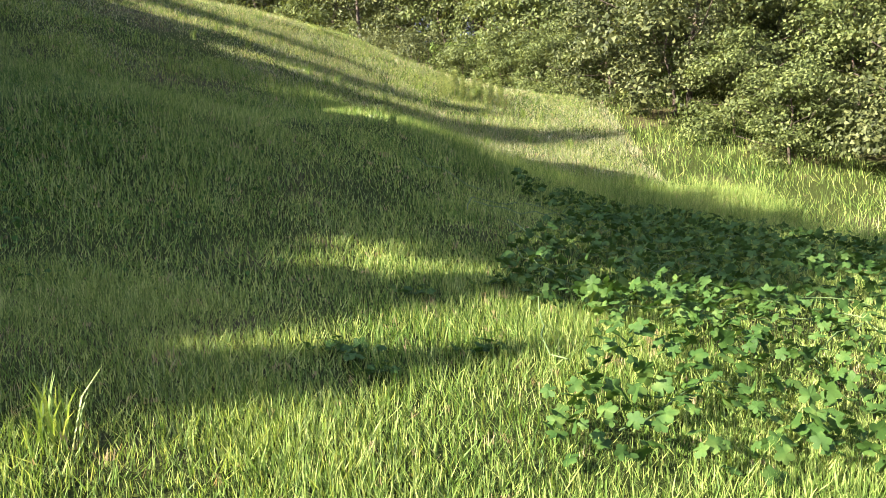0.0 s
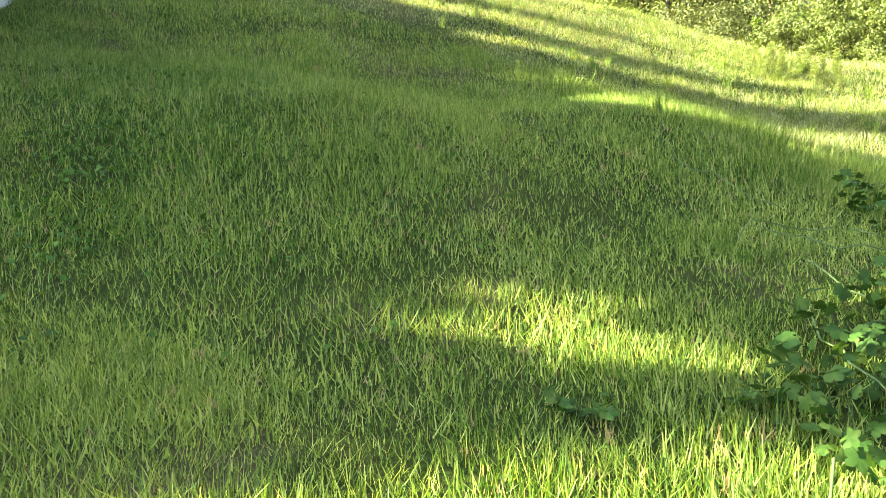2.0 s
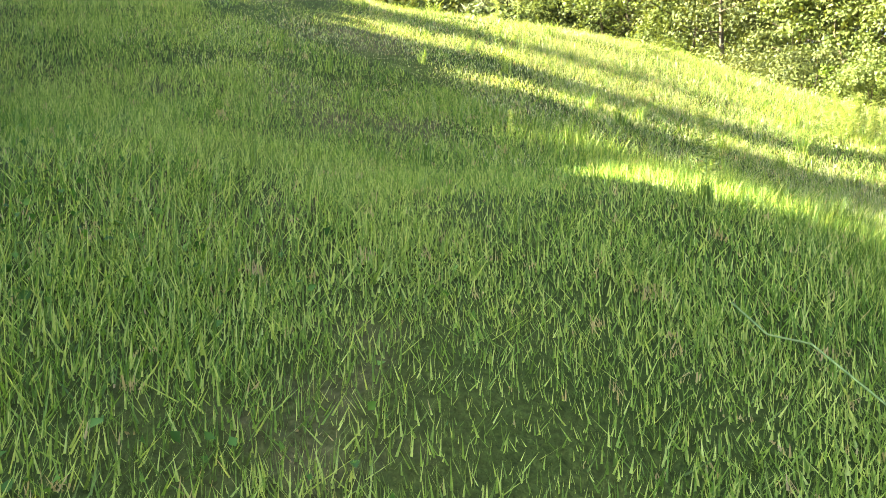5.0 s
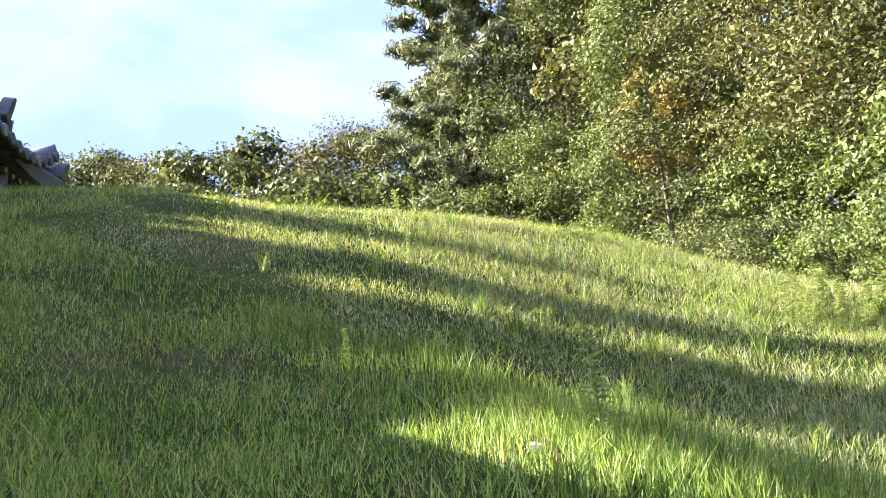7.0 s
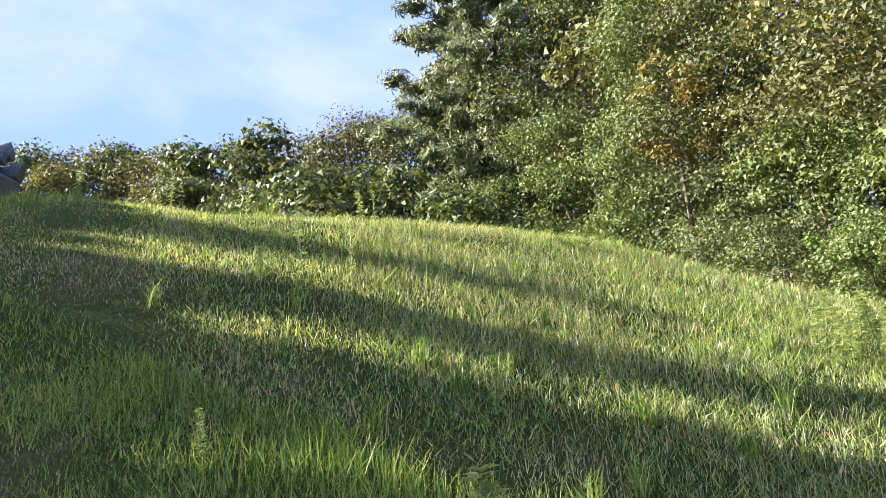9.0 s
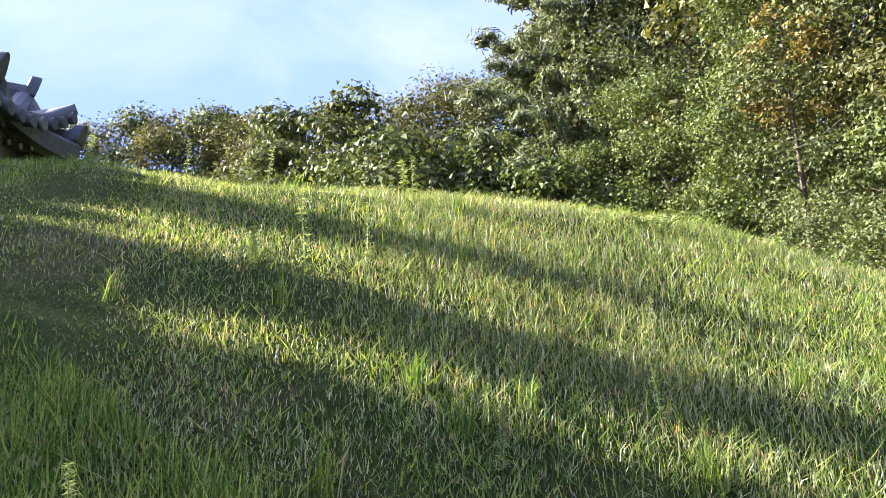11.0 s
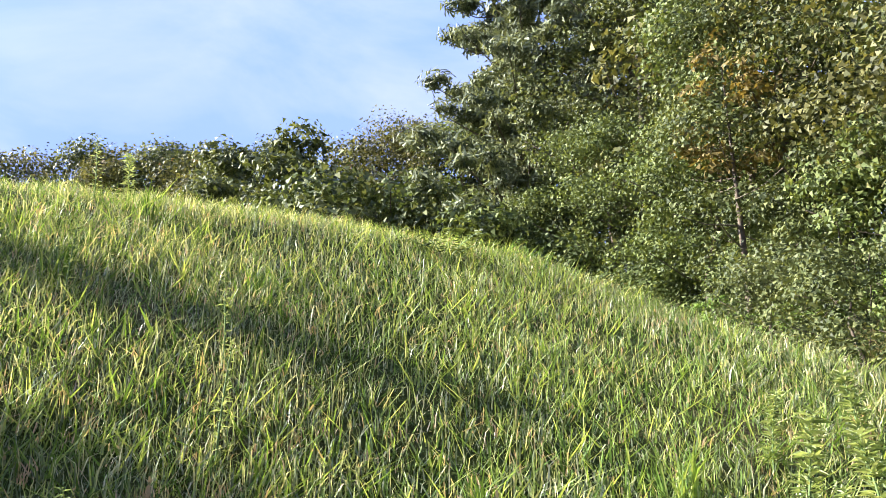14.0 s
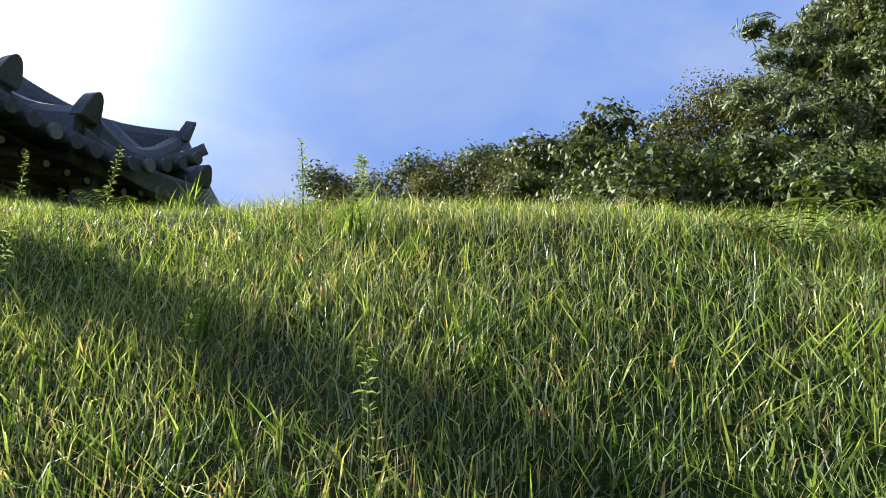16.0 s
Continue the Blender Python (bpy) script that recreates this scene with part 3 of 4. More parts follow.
def conifer(seed):
    """A narrow pointed evergreen 8 m high, unseen and added to cast shade."""
    g = np.random.default_rng(seed)
    n = 4200
    d = g.uniform(0, 1, n) ** 0.85 * 7.6
    rad = np.minimum(0.36 * d**0.75, 0.62) * g.uniform(0.0, 1.0, n) ** 0.5
    a = g.uniform(0, 2 * np.pi, n)
    out = np.stack([np.cos(a), np.sin(a), 0 * a + 0.3], 1)
    v, f = cards(np.stack([np.cos(a) * rad, np.sin(a) * rad, 8 - d], 1), g.uniform(0.14, 0.3, n), out, 0.7, 0, g)
    top = new("conifer")
    tr = new("trunk", join_tubes("trunk", [tube([(0, 0, -0.4), (0, 0, 4), (0, 0, 7.8)], [0.14, 0.09, 0.01], 7)], BARK))
    lv = new("foliage", mesh_of("foliage", v, f, NEEDLE))
    tr.parent = lv.parent = top
    return tagged(top, "unseen tall narrow dark green evergreen added behind the house to cast shade", "tree", "row of conifers")


# unseen row added behind the house to throw stripes of shade over the slope: place across the light, height of the tip,
# and width
ROW = -11.5
first = None
for across, tip, wide in ((14.2, 12.2, 1.0), (13.7, 11.7, 1.0), (13.25, 12.3, 1.0), (12.78, 11.7, 0.85), (12.33, 11.15, 0.6), (11.9, 12.2, 0.75), (11.45, 10.95, 0.6), (10.95, 12.35, 0.7), (10.5, 10.6, 0.6), (9.87, 12.8, 0.65), (10.15, 12.6, 0.5), (9.54, 10.2, 0.6), (9.18, 10.6, 0.9), (8.8, 10.25, 0.8),
                          (7.45, 10.9, 0.8), (7.05, 11.15, 1.0), (6.6, 11.0, 1.0), (6.15, 11.2, 1.0), (5.75, 11.0, 1.0), (5.4, 10.9, 0.75), (4.87, 8.0, 0.7), (4.13, 8.5, 0.75), (3.7, 7.42, 0.6), (3.24, 7.85, 0.5), (4.5, 7.9, 0.7)):
    p = LIGHT * ROW + Vector((-LIGHT.y, LIGHT.x, 0)) * across
    p.z = float(ground(p.x, p.y))
    m = Matrix.Translation(p) @ pose(0, 0, 0, 0, 0, across * 77) @ Matrix.Diagonal((wide, wide, (tip - p.z) / 8, 1))
    if first is None:
        first = conifer(21)
        first.matrix_basis = m
    else:
        o = copy_thing(first, Matrix())
        o.matrix_basis = m

# unseen broader crowns added over the row to shade vines and slope: place across the light, foot and top of the crown,
# spread
for across, low, high, spread, count in ((4.05, 9.1, 11.9, 1.3, 6500), (8.3, 11.1, 11.6, 0.75, 1500)):
    p = LIGHT * (ROW - 1.0) + Vector((-LIGHT.y, LIGHT.x, 0)) * across
    base = float(ground(p.x, p.y))
    stand(tree("broadleaf_tree", "unseen tall broadleaf tree added beside the conifers to cast shade", "tree", BROAD, high - base, spread, low - base, count, 0.24, 71, 50, 0.4, 0.06, group="trees of the wood"), p.x, p.y, 0, 1.0, 0.0)

# far wooded ridge
far_leaves, far_out = [], []
for ring, (dist, top_h) in enumerate(((70, 9.0), (95, 15.0))):
    n = 9000
    aa = rng.uniform(-0.6, 1.7, n)
    hh = top_h * (0.75 + 0.25 * np.sin(aa * 9 + ring) * np.sin(aa * 23)) + 1.2 * np.sin(aa * 61)
    zz = 4.0 + hh * rng.uniform(0, 1, n) ** 0.6
    dd = dist + rng.normal(0, 2.0, n)
    far_leaves.append(np.stack([-np.sin(aa) * dd, 8 + np.cos(aa) * dd, zz], 1))
    far_out.append(np.stack([np.sin(aa), -np.cos(aa), 0.5 + 0 * aa], 1))
v, f = cards(np.concatenate(far_leaves), rng.uniform(0.9, 2.0, 18000), np.concatenate(far_out), 0.8)
tagged(new("distant_wood", mesh_of("distant_wood", v, f, FAR_LEAF)), "distant wooded ridge beyond the crest", "trees", kind="stuff")


# ---- house of grey brick ----
HOUSE = Matrix.Translation((-5.8, 5.83, 0)) @ pose(0, 0, 0, 0, 0, math.degrees(math.atan2(0.8, -0.6)))
# in the house's own frame: x runs along the wall and up the hill, y into the house, z is the world's height


def house_ground(k, o=0.0):
    p = HOUSE @ Vector((k, -o, 0))
    return float(ground(p.x, p.y))


house = tagged(new("house"), "grey brick house with dark tiled roof set into the slope", "house")
WALL_END, COURSE, LONG, STEP_LEN = 7.25, 0.074, 0.215, 1.38


def wall_top(k):
    return 5.25 if k < 4.6 else 7.25


def box_part(name, x0, x1, y0, y1, z0, z1, mat, parent, bevel=0.01):
    bm = bmesh.new()
    block(bm, (x1 - x0, y1 - y0, z1 - z0), Matrix.Translation(((x0 + x1) / 2, (y0 + y1) / 2, (z0 + z1) / 2)), bevel)
    o = new(name, bm_mesh(name, bm, mat))
    o.parent = parent
    return o


house.matrix_basis = HOUSE
box_part("wall", -1.4, 4.6, 0.0, 0.3, 0.8, 5.25, MORTAR, house, 0.004)
box_part("wall", 4.6, WALL_END, 0.0, 0.3, 2.0, 7.25, MORTAR, house, 0.004)
box_part("wall", WALL_END - 0.3, WALL_END, 0.3, 5.0, 2.0, 7.25, MORTAR, house, 0.004)
box_part("wall", 4.6, WALL_END - 0.3, 5.0, 5.3, 0.8, 7.0, MORTAR, house, 0.004)
box_part("wall", 4.6, 4.9, 0.3, 5.0, 0.8, 7.0, MORTAR, house, 0.004)
box_part("coping", -1.45, 4.58, -0.06, 0.36, 5.254, 5.36, TILE, house, 0.02)
# stepped white footing: each step reaches a little higher than the turf
steps = []
k0 = -1.58
while k0 < 6.5:
    z = house_ground(k0 + 0.05) + 0.39
    z = round(z / COURSE) * COURSE
    steps.append((k0, z))
    box_part("footing", k0, k0 + STEP_LEN - 0.004, -0.022, -0.002, z - 1.6, z, CONCRETE, house, 0.006)
    k0 += STEP_LEN


def footing_at(k):
    return max([z for s, z in steps if s <= k < s + STEP_LEN], default=-9)


# eaves, roof and ridges
EAVE_Z, OVER = 6.78, 1.4


def roof_z(k, o):
    """Height of the roof over the house: a hollow slope, with corners that turn up."""
    depth = (OVER - o) / (OVER + 2.5)
    z = EAVE_Z + 1.25 * depth**1.35
    end = min(max((k - 7.0) / 1.6, 0), 1.3)
    near = min(max((6.6 - k) / 1.5, 0), 1.0)
    return z + (0.55 * end**2 + 0.25 * near**2) * (1 - depth) ** 2


def roof_mesh(under):
    vs, fs, nk, no = [], [], 24, 14
    for i in range(nk + 1):
        k = 5.0 + (8.85 - 5.0) * i / nk
        for j in range(no + 1):
            o = OVER - (OVER + 2.5) * j / no
            vs.append((k, -o, roof_z(k, o) - under))
    for i in range(nk):
        for j in range(no):
            a = i * (no + 1) + j
            fs.append((a, a + 1, a + no + 2, a + no + 1))
    return vs, fs


roof = tagged(new("roof"), "curved roof of dark grey tiles")
roof.parent = house
v, f = roof_mesh(0.0)
deck = new("roof_deck", mesh_of("roof_deck", v, f, TILE, smooth=True))
mod = deck.modifiers.new("solid", "SOLIDIFY")
mod.thickness, mod.offset = 0.16, -1
deck.parent = roof
v, f = roof_mesh(0.2)
soffit = new("soffit", mesh_of("soffit", v, f, TIMBER, smooth=True))
soffit.parent = roof
back = box_part("rear_slope", 5.0, 8.8, 2.5, 6.2, 6.9, 7.7, TILE, roof, 0.15)

# half-round cover tiles from ridge to eave, each with a pale end
tile_rows = []
k = 5.05
while k < 8.8:
    pts = [(k, -(OVER + 0.06 - (OVER + 2.5) * j / 9), roof_z(k, OVER - (OVER + 2.5) * j / 9) + 0.03) for j in range(10)]
    o = new("cover_tile", join_tubes("cover_tile", [tube(pts, [0.085] * 10, 8)], TILE))
    o.parent = roof
    bm = bmesh.new()
    bmesh.ops.create_cone(bm, cap_ends=True, segments=12, radius1=0.09, radius2=0.085, depth=0.03, matrix=Matrix.Translation((k, -(OVER + 0.075), roof_z(k, OVER) + 0.03)) @ pose(0, 0, 0, 90, 0, 0))
    o = new("tile_end", bm_mesh("tile_end", bm, TILE if int(k * 10) % 7 else PALE))
    o.parent = roof
    # rafters under the eave, with pale sawn ends
    r0, r1 = Vector((k + 0.1, -0.05, roof_z(k, 0) - 0.32)), Vector((k + 0.1, -(OVER - 0.12), roof_z(k, OVER) - 0.27))
    o = new("rafter", join_tubes("rafter", [tube([r0, r1], [0.065, 0.06], 8)], TIMBER))
    o.parent = roof
    bm = bmesh.new()
    bmesh.ops.create_cone(bm, cap_ends=True, segments=10, radius1=0.036, radius2=0.04, depth=0.02, matrix=Matrix.Translation(r1 + Vector((0, -0.012, 0))) @ pose(0, 0, 0, 90, 0, 0))
    o = new("rafter_end", bm_mesh("rafter_end", bm, PALE))
    o.parent = roof
    k += 0.27


def ridge(points, width, height, horn, skirt=0.0):
    """A ridge of stacked tiles that sags and ends in a rounded upright tile."""
    pts = [HOUSE.inverted() @ Vector(p) for p in points]
    bm = bmesh.new()
    rows = []
    for i, p in enumerate(pts):
        d = (pts[min(i + 1, len(pts) - 1)] - pts[max(i - 1, 0)])
        s = Vector((-d.y, d.x, 0)).normalized() * width / 2
        section = [p - s - Vector((0, 0, skirt)), p - s * 1.12 + Vector((0, 0, height * 0.5)), p - s * 0.7 + Vector((0, 0, height * 0.9)), p + Vector((0, 0, height * 1.05)), p + s * 0.7 + Vector((0, 0, height * 0.9)), p + s * 1.12 + Vector((0, 0, height * 0.5)), p + s - Vector((0, 0, skirt))]
        rows.append([bm.verts.new(c) for c in section])
    for a, b in zip(rows, rows[1:]):
        for j in range(len(a)):
            bm.faces.new((a[j], a[(j + 1) % 7], b[(j + 1) % 7], b[j]))
    bm.faces.new(rows[0])
    bm.faces.new(rows[-1][::-1])
    o = new("ridge", bm_mesh("ridge", bm, TILE))
    o.parent = roof
    # end tile: a thick rounded plate that leans out and up
    e, d = pts[-1], (pts[-1] - pts[-2]).normalized()
    bm = bmesh.new()
    front, rear = [], []
    for j in range(11):
        t = math.pi * j / 10
        u, w = math.cos(t) * width * 0.62, math.sin(t) * horn + height * 0.35
        s = Vector((-d.y, d.x, 0)).normalized()
        lean = Vector((d.x, d.y, 0)).normalized()
        base = e + s * u + Vector((0, 0, w)) + lean * (0.28 * w)
        front.append(bm.verts.new(base + lean * 0.07))
        rear.append(bm.verts.new(base - lean * 0.09))
    bm.faces.new(front)
    bm.faces.new(rear[::-1])
    for j in range(11):
        bm.faces.new((front[j], rear[j], rear[(j + 1) % 11], front[(j + 1) % 11]))
    bmesh.ops.bevel(bm, geom=bm.edges[:], offset=0.012, segments=1, affect="EDGES")
    o = new("ridge_end", bm_mesh("ridge_end", bm, TILE))
    o.parent = roof


def sag(a, b, drop, n=9):
    a, b = Vector(a), Vector(b)
    return [a + (b - a) * (i / n) - Vector((0, 0, drop * math.sin(math.pi * i / n) )) for i in range(n + 1)]


ridge(sag((-11.2, 9.7, 8.7), (-9.4, 11.25, 7.48), 0.3), 0.26, 0.26, 0.36, 0.8)
ridge(sag((-10.0, 10.9, 7.8), (-9.0, 12.1, 7.12), 0.2), 0.26, 0.26, 0.34, 0.45)
ridge(sag((-11.9, 11.2, 8.6), (-11.3, 13.6, 7.98), 0.25), 0.26, 0.3, 0.38, 1.6)
ridge(sag((-10.9, 12.6, 7.8), (-9.78, 13.6, 6.88), 0.14), 0.24, 0.24, 0.28, 0.5)
ridge(sag((-9.05, 12.1, 7.0), (-9.78, 13.6, 6.82), 0.1), 0.2, 0.16, 0.05, 0.15)
ridge(sag((-11.3, 13.6, 7.95), (-10.35, 14.4, 6.2), 0.1), 0.5, 0.3, 0.05, 1.0)
ridge(sag((-9.1, 12.2, 7.1), (-11.2, 13.5, 7.9), 0.3), 0.24, 0.24, 0.05, 1.0)

# dark timber bay under the far eave
bay = new("bay")
bay.parent = house
box_part("post", 8.5, 8.68, -0.55, -0.37, 4.6, 7.2, TIMBER, bay, 0.015)
box_part("boards", 7.26, 8.5, -0.42, -0.28, 4.6, 7.1, TIMBER, bay, 0.01)
box_part("beam", 5.0, 8.6, -0.62, -0.46, 6.5, 6.68, TIMBER, bay, 0.015)


# ---- creeping vine ----
def lobed_leaf(size, seed):
    """A palmate leaf with five toothed lobes, cupped along its veins."""
    r = random.Random(seed)
    bm = bmesh.new()
    mid = bm.verts.new((0, size * 0.1, 0))
    rim, n = [], 30
    for i in range(n):
        a = -math.pi / 2 + 2 * math.pi * i / n
        lobe = 0.60 + 0.34 * abs(math.cos(2.5 * (a - math.pi / 2))) ** 1.2
        if abs(a + math.pi / 2) < 0.2 or abs(a - 1.5 * math.pi) < 0.2:
            lobe = 0.18
        rr = size * 0.5 * lobe * (1 + (0.05 if i % 2 else -0.05)) * r.uniform(0.95, 1.05)
        rim.append(bm.verts.new((math.cos(a) * rr * 1.05, size * 0.1 + math.sin(a) * rr, -0.22 * rr * abs(math.cos(a)) + 0.05 * size * math.sin(3 * a))))
    for i in range(n):
        bm.faces.new((mid, rim[i], rim[(i + 1) % n]))
    return bm_mesh("leaf", bm, VINE)


leaf_meshes = [lobed_leaf(s, i) for i, s in enumerate((0.062, 0.076, 0.094, 0.07))]
leaf_r = random.Random(31)


def vine_density(x, y):
    edge = 0.25 + 0.16 * (y - 3.2) + 0.25 * math.sin(y * 2.2)
    return x > edge and y < 8.6 - 0.25 * (x - 1.0) and x < 3.6 and y > 2.7


vine = tagged(new("creeping_vine"), "creeping vine with lobed green leaves over the grass", "vine")
vine.location = at_ground(0.8, 3.9)
stems = []
for i in range(26):
    x0, y0, a = leaf_r.uniform(0.4, 2.6), leaf_r.uniform(3.0, 7.0), leaf_r.uniform(0, 6.28)
    pts = []
    for j in range(7):
        pts.append(at_ground(x0, y0, 0.05 + 0.06 * leaf_r.random()) - vine.location)
        a += leaf_r.uniform(-0.6, 0.6)
        x0, y0 = x0 + 0.13 * math.cos(a), y0 + 0.13 * math.sin(a)
    stems.append(tube(pts, [0.004] * 7, 5))
st = new("stems", join_tubes("stems", stems, STEM))
st.parent = vine


def leaf_place(x, y):
    mound = 0.20 * math.exp(-((x - 0.75) ** 2 + (y - 3.75) ** 2) / 0.25) + 0.05 * math.sin(x * 3) * math.sin(y * 2.6)
    p = at_ground(x, y, 0.03 + max(0, mound) + leaf_r.uniform(0.0, 0.13))
    return Matrix.Translation(p) @ pose(0, 0, 0, leaf_r.gauss(18, 28), leaf_r.gauss(-8, 28), leaf_r.uniform(0, 360))


made = 0
while made < 290:
    x, y = leaf_r.uniform(0.2, 2.0), leaf_r.uniform(2.8, 5.0)
    if not vine_density(x, y):
        continue
    o = new("leaf", leaf_meshes[made % 4])
    o.parent = vine
    o.matrix_basis = Matrix.Translation(-vine.location) @ leaf_place(x, y)
    made += 1
vv, ff, base = [], [], 0
made = 0
shapes = []
for me in leaf_meshes:
    c = np.empty(len(me.vertices) * 3, np.float32)
    me.vertices.foreach_get("co", c)
    shapes.append((c.reshape(-1, 3), np.array([p.vertices[:] for p in me.polygons])))
while made < 3300:
    x, y = leaf_r.uniform(0.2, 3.6), leaf_r.uniform(2.7, 8.6)
    if not vine_density(x, y) or (leaf_r.random() < 0.3 and y < 4.2):
        continue
    m = np.array(leaf_place(x, y) @ Matrix.Scale(leaf_r.uniform(0.7, 1.15), 4))
    c, fc = shapes[made % 4]
    vv.append(c @ m[:3, :3].T + m[:3, 3])
    ff.append(fc + base)
    base += len(c)
    made += 1
o = new("leaves", mesh_of("leaves", np.concatenate(vv), np.concatenate(ff), VINE))
o.parent = vine
o.matrix_basis = Matrix.Translation(-vine.location)
tagged(o, kind="stuff")


# ---- weeds ----
def weed(name, label, category, height, leaves, leaf, seed, mat, spread=0.09, plume=True, group=""):
    """An upright stalk with narrow leaves all round and a loose tip."""
    r, g = random.Random(seed), np.random.default_rng(seed)
    bend = Vector((r.uniform(-0.06, 0.06), r.uniform(-0.06, 0.06), 0))
    pts = [bend * (t * t) + Vector((0, 0, height * t - 0.02)) for t in (0, 0.35, 0.7, 1.0)]
    tubes = [tube(pts, [0.006, 0.005, 0.004, 0.002], 6)]
    c, out = [], []
    for i in range(leaves):
        t = 0.12 + 0.88 * (i + r.random()) / leaves
        a = i * 2.4
        d = Vector((math.cos(a), math.sin(a), r.uniform(0.1, 0.9)))
        p = bend * (t * t) + Vector((0, 0, height * t)) + d * spread * (1.1 - 0.6 * t) * r.uniform(0.3, 0.8)
        c.append(p)
        out.append(d)
    n = len(c)
    c, out = np.array(c), np.array(out)
    out /= np.linalg.norm(out, axis=1)[:, None]
    L = leaf * g.uniform(0.7, 1.3, n)[:, None]
    s = np.cross(out, [0, 0, 1])
    s /= np.linalg.norm(s, axis=1)[:, None] + 1e-6
    tip = c + out * L * 0.6 - np.array([0, 0, 1]) * L * g.uniform(0.0, 0.5, n)[:, None]
    v = np.stack([c - out * L * 0.45, c + s * L * 0.13, tip, c - s * L * 0.13], 1).reshape(-1, 3)
    i = np.arange(n)[:, None] * 4
    f = np.concatenate([i + [0, 1, 2], i + [0, 2, 3]], 1).reshape(-1, 3)
    top = new(name)
    stalk, lv = new("stalk", join_tubes("stalk", tubes, STEM)), new("leaves", mesh_of("leaves", v, f, mat, pieces=2))
    stalk.parent = lv.parent = top
    return tagged(top, label, category, group)


PALE_LEAF = leafy("pale_weed_leaf", (0.13, 0.20, 0.08), (0.26, 0.33, 0.14), (0.44, 0.48, 0.25), 0.35, 2.0, 20.0)
tall = stand(weed("tall_weed", "tall pale green weed with a leafy spike", "weed", 0.50, 120, 0.06, 41, PALE_LEAF, 0.07, group="tall weeds"), -0.52, 8.95, 0, 0.95, 0.0)
thin = stand(weed("thin_weed", "thin upright weed with a feathery tip", "weed", 0.55, 60, 0.045, 42, PALE_LEAF, 0.06, group="tall weeds"), -3.05, 12.62, 0, 0.7, 0.0)
bushy = stand(weed("leafy_weed", "bushy leafy weed standing above the grass", "weed", 0.42, 170, 0.062, 43, PALE_LEAF, 0.07, group="leafy weeds"), 0.36, 12.82, 0, 0.85, 0.0)
for x, y, s in ((-1.95, 9.5, 0.42), (-2.52, 9.38, 0.36), (-5.05, 11.2, 0.62), (-3.5, 13.1, 0.75), (-2.9, 10.95, 0.5), (-1.2, 10.6, 0.5)):
    again(tall, x, y, s * 900, s, 0.0)
for x, y, s in ((-3.9, 11.95, 0.65), (-2.75, 11.2, 0.8), (-1.1, 11.9, 0.6), (-2.6, 11.55, 0.7), (-4.4, 11.6, 0.6), (-1.45, 12.2, 0.55), (-4.6, 12.3, 0.5), (-2.1, 12.0, 0.6), (-0.9, 11.4, 0.5), (-3.2, 11.75, 0.55)):
    again(thin, x, y, s * 1300, s, 0.0)
for x, y, s in ((0.17, 12.85, 0.8), (0.42, 13.05, 0.95), (0.62, 13.1, 0.9), (0.3, 13.25, 0.85), (0.75, 12.95, 0.95), (0.9, 13.3, 0.95), (0.52, 13.4, 0.85), (1.1, 13.1, 0.9), (0.05, 13.1, 0.6), (1.3, 13.5, 0.9), (0.55, 12.8, 0.75), (0.95, 12.85, 0.8), (1.25, 12.95, 0.85), (0.25, 12.65, 0.6)):
    again(bushy, x, y, s * 2100, s, 0.0)


def fern(seed):
    """A spray of feathery compound leaves."""
    r = random.Random(seed)
    tubes, c, d, s = [], [], [], []
    for i in range(7):
        a, reach = i * 0.9 + r.uniform(-0.2, 0.2), r.uniform(0.3, 0.45)
        pts = [Vector((math.cos(a) * reach * t, math.sin(a) * reach * t, 0.30 * t * (1.6 - t))) for t in (0, 0.35, 0.7, 1)]
        tubes.append(tube(pts, [0.004, 0.003, 0.002, 0.001], 5))
        for j in range(18):
            t = 0.2 + 0.8 * j / 18
            p = Vector((math.cos(a) * reach * t, math.sin(a) * reach * t, 0.30 * t * (1.6 - t)))
            side = Vector((-math.sin(a), math.cos(a), 0)) * (1 if j % 2 else -1)
            c.append(p + side * 0.045)
            d.append(side)
    c, d = np.array(c), np.array(d)
    ahead = np.cross(d, [0, 0, 1]) * 0.012
    v = np.stack([c - d * 0.045, c + ahead, c + d * 0.05 - [0, 0, 0.015], c - ahead], 1).reshape(-1, 3)
    i = np.arange(len(c))[:, None] * 4
    top = new("fern_weed")
    st, lv = new("stalks", join_tubes("stalks", tubes, STEM)), new("leaflets", mesh_of("leaflets", v, np.concatenate([i + [0, 1, 2], i + [0, 2, 3]], 1).reshape(-1, 3), BRIGHT))
    st.parent = lv.parent = top
    return tagged(top, "low feathery green plant with compound leaves", "weed", "feathery plants")


frond = stand(fern(51), -1.6, 13.8, 0, 0.7, 0.0)
again(frond, -4.25, 12.0, 80, 0.5, 0.0)
for x, y, s in ((-0.6, 18.2, 2.2), (0.4, 17.4, 2.0), (-2.4, 21.0, 2.6), (-3.6, 22.5, 2.4)):
    again(frond, x, y, s * 500, s, 0.0)


def rock(seed):
    r = random.Random(seed)
    bm = bmesh.new()
    bmesh.ops.create_icosphere(bm, subdivisions=2, radius=0.06)
    for w in bm.verts:
        w.co *= r.uniform(0.85, 1.1)
        w.co.z *= 0.6
    return tagged(new("stone", bm_mesh("stone", bm, STONE)), "small pale pinkish stone in the grass", "stone")


stand(rock(3), -0.7, 8.7, 20, 0.6, -0.02)


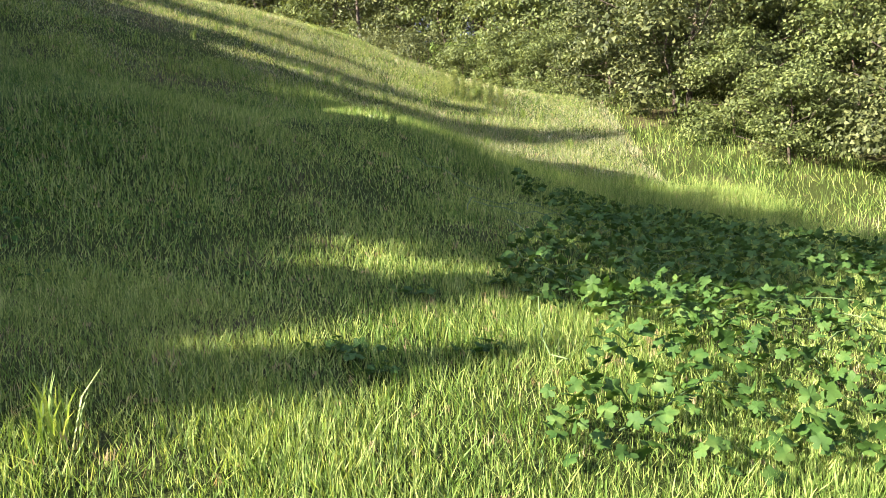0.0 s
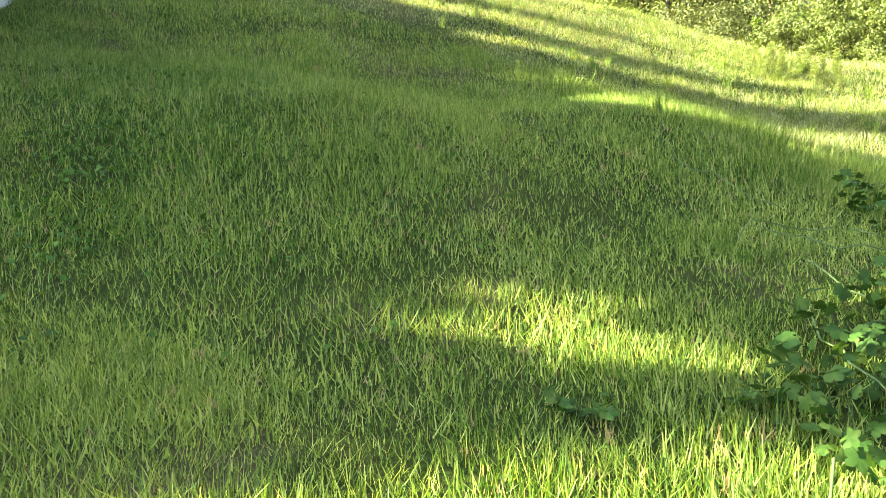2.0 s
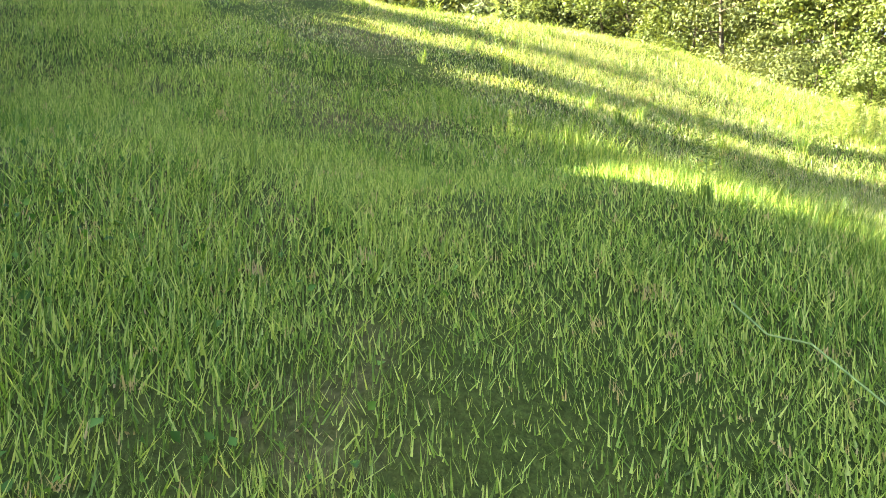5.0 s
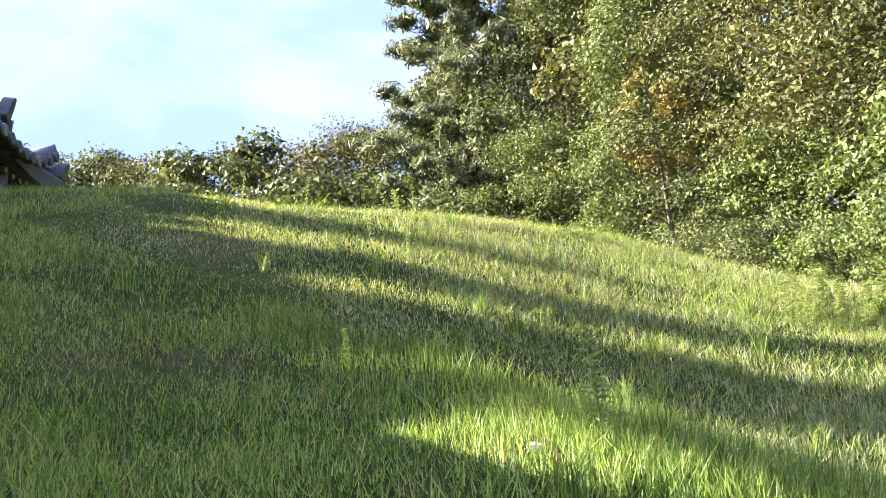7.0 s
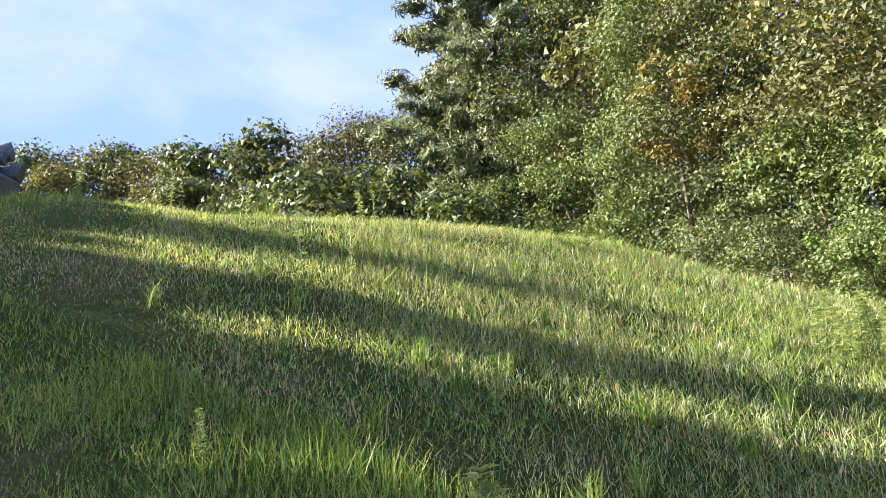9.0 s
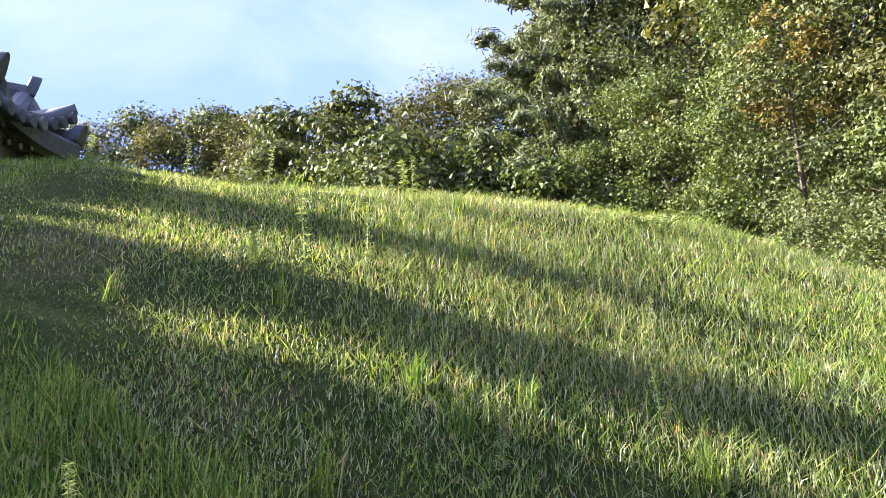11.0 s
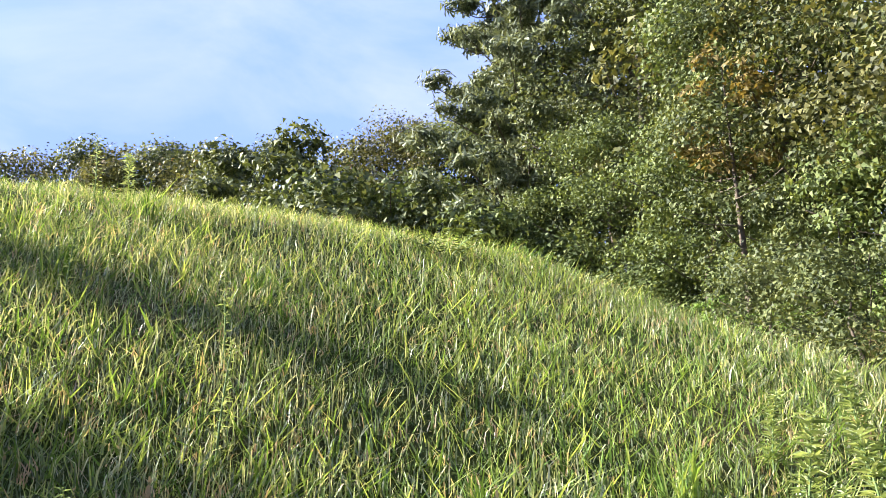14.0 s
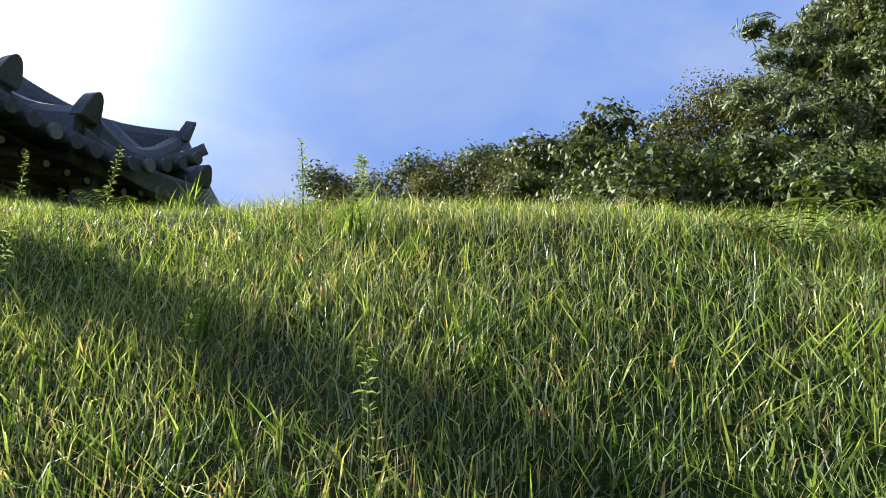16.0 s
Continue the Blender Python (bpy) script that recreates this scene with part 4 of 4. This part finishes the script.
def low_weed(seed):
    """A low rosette of lobed leaves in the turf."""
    r = random.Random(seed)
    top = new("low_weed")
    for i in range(14):
        a, d = r.uniform(0, 6.28), r.uniform(0.02, 0.13)
        o = new("leaf", leaf_meshes[i % 4])
        o.parent = top
        o.matrix_basis = Matrix.Translation((math.cos(a) * d, math.sin(a) * d, 0.05 + r.uniform(0, 0.04))) @ pose(0, 0, 0, r.gauss(12, 18), r.gauss(0, 18), r.uniform(0, 360))
    return tagged(top, "low leafy weed with lobed leaves in the turf", "weed", "low weeds")


low = stand(low_weed(81), -0.5, 3.42, 0, 0.9, 0.0)
for x, y, s in ((-0.25, 4.35, 0.9), (-0.62, 3.5, 0.75), (0.05, 3.6, 0.9), (-1.75, 2.75, 0.7), (0.2, 4.6, 0.9), (-0.4, 3.3, 0.7)):
    again(low, x, y, s * 1700 + x * 90, s, 0.0)


def tuft(seed, count, height, name, label, mat, group):
    """A tuft of long arching grass blades."""
    g = np.random.default_rng(seed)
    a, reach, hh = g.uniform(0, 6.28, count), g.uniform(0.2, 0.8, count), height * g.uniform(0.5, 1.1, count)
    b = np.stack([g.normal(0, 0.03, count), g.normal(0, 0.03, count), 0 * a - 0.01], 1)
    d, s = np.stack([np.cos(a), np.sin(a), 0 * a], 1), np.stack([-np.sin(a), np.cos(a), 0 * a], 1) * 0.0035
    up = np.stack([0 * a, 0 * a, hh], 1)
    m = b + d * (reach * hh * 0.35)[:, None] + up * 0.65
    t = b + d * (reach * hh)[:, None] + up
    v = np.stack([b - s, b + s, m + s, m - s, t], 1).reshape(-1, 3)
    i = np.arange(count)[:, None] * 5
    f = np.concatenate([i + [0, 1, 2], i + [0, 2, 3], i + [3, 2, 4]], 1).reshape(-1, 3)
    return tagged(new(name, mesh_of(name, v, f, mat, pieces=3)), label, "grass", group)


clump = stand(tuft(91, 40, 0.26, "grass_tuft", "tuft of long arching green grass blades", GRASS, "grass tufts"), -1.35, 2.55, 0, 1.0, 0.0)
spots = random.Random(92)
for i in range(60):
    x, y = spots.uniform(-4.5, 2.2), spots.uniform(7.2, 13.5)
    again(clump, x, y, spots.uniform(0, 360), spots.uniform(0.55, 0.95) * (0.6 + 0.03 * y), 0.0)


# dry reeds at the foot of the wood
reed = stand(tuft(93, 220, 0.95, "reed_clump", "clump of dry straw-coloured reeds before the wood", DRY, "reed clumps"), 3.1, 16.6, 0, 1.0, 0.0)
for x, y, s in ((2.2, 18.4, 1.0), (2.5, 17.7, 0.8), (1.5, 19.6, 0.9), (0.9, 20.6, 1.0), (3.8, 15.3, 0.8), (3.4, 15.9, 0.9), (0.1, 21.6, 0.9), (4.3, 14.6, 0.7)):
    again(reed, x, y, s * 4100 + x * 50, s, 0.0)


# ---- bricks, laid last ----
def brick_mesh(length):
    bm = bmesh.new()
    block(bm, (length, 0.03, COURSE - 0.019), Matrix(), 0.003)
    return bm_mesh("brick", bm, BRICK)


whole, half = brick_mesh(LONG - 0.021), brick_mesh(LONG / 2 - 0.021)
near_bricks, rest = 0, []
row = 0
z = 1.8
while z < 7.2:
    shift = 0.0 if row % 2 else LONG / 2
    k = -1.38 + shift
    while k + LONG < WALL_END + 0.05:
        mid = k + LONG / 2
        low = max(footing_at(k + 0.01), footing_at(k + LONG - 0.01))
        if z - COURSE / 2 > low - 0.01 and z + COURSE / 2 < wall_top(mid) and z > house_ground(mid) - 0.1 and not (k < 4.6 < k + LONG):
            m = Matrix.Translation((mid, 0.0135 + 0.0012 * ((row * 7 + int(mid * 13)) % 3 - 1), z))
            if -1.7 < k < 3.6 and k < 1.6 and z < 4.6 and near_bricks < 300:
                o = new("brick", whole)
                o.parent = house
                o.matrix_basis = m
                near_bricks += 1
            else:
                rest.append(m)
        k += LONG
    z += COURSE
    row += 1
bm = bmesh.new()
for m in rest:
    block(bm, (LONG - 0.021, 0.03, COURSE - 0.019), m, 0.0)
o = new("brickwork", bm_mesh("brickwork", bm, BRICK))
o.parent = house
tagged(o, kind="stuff")
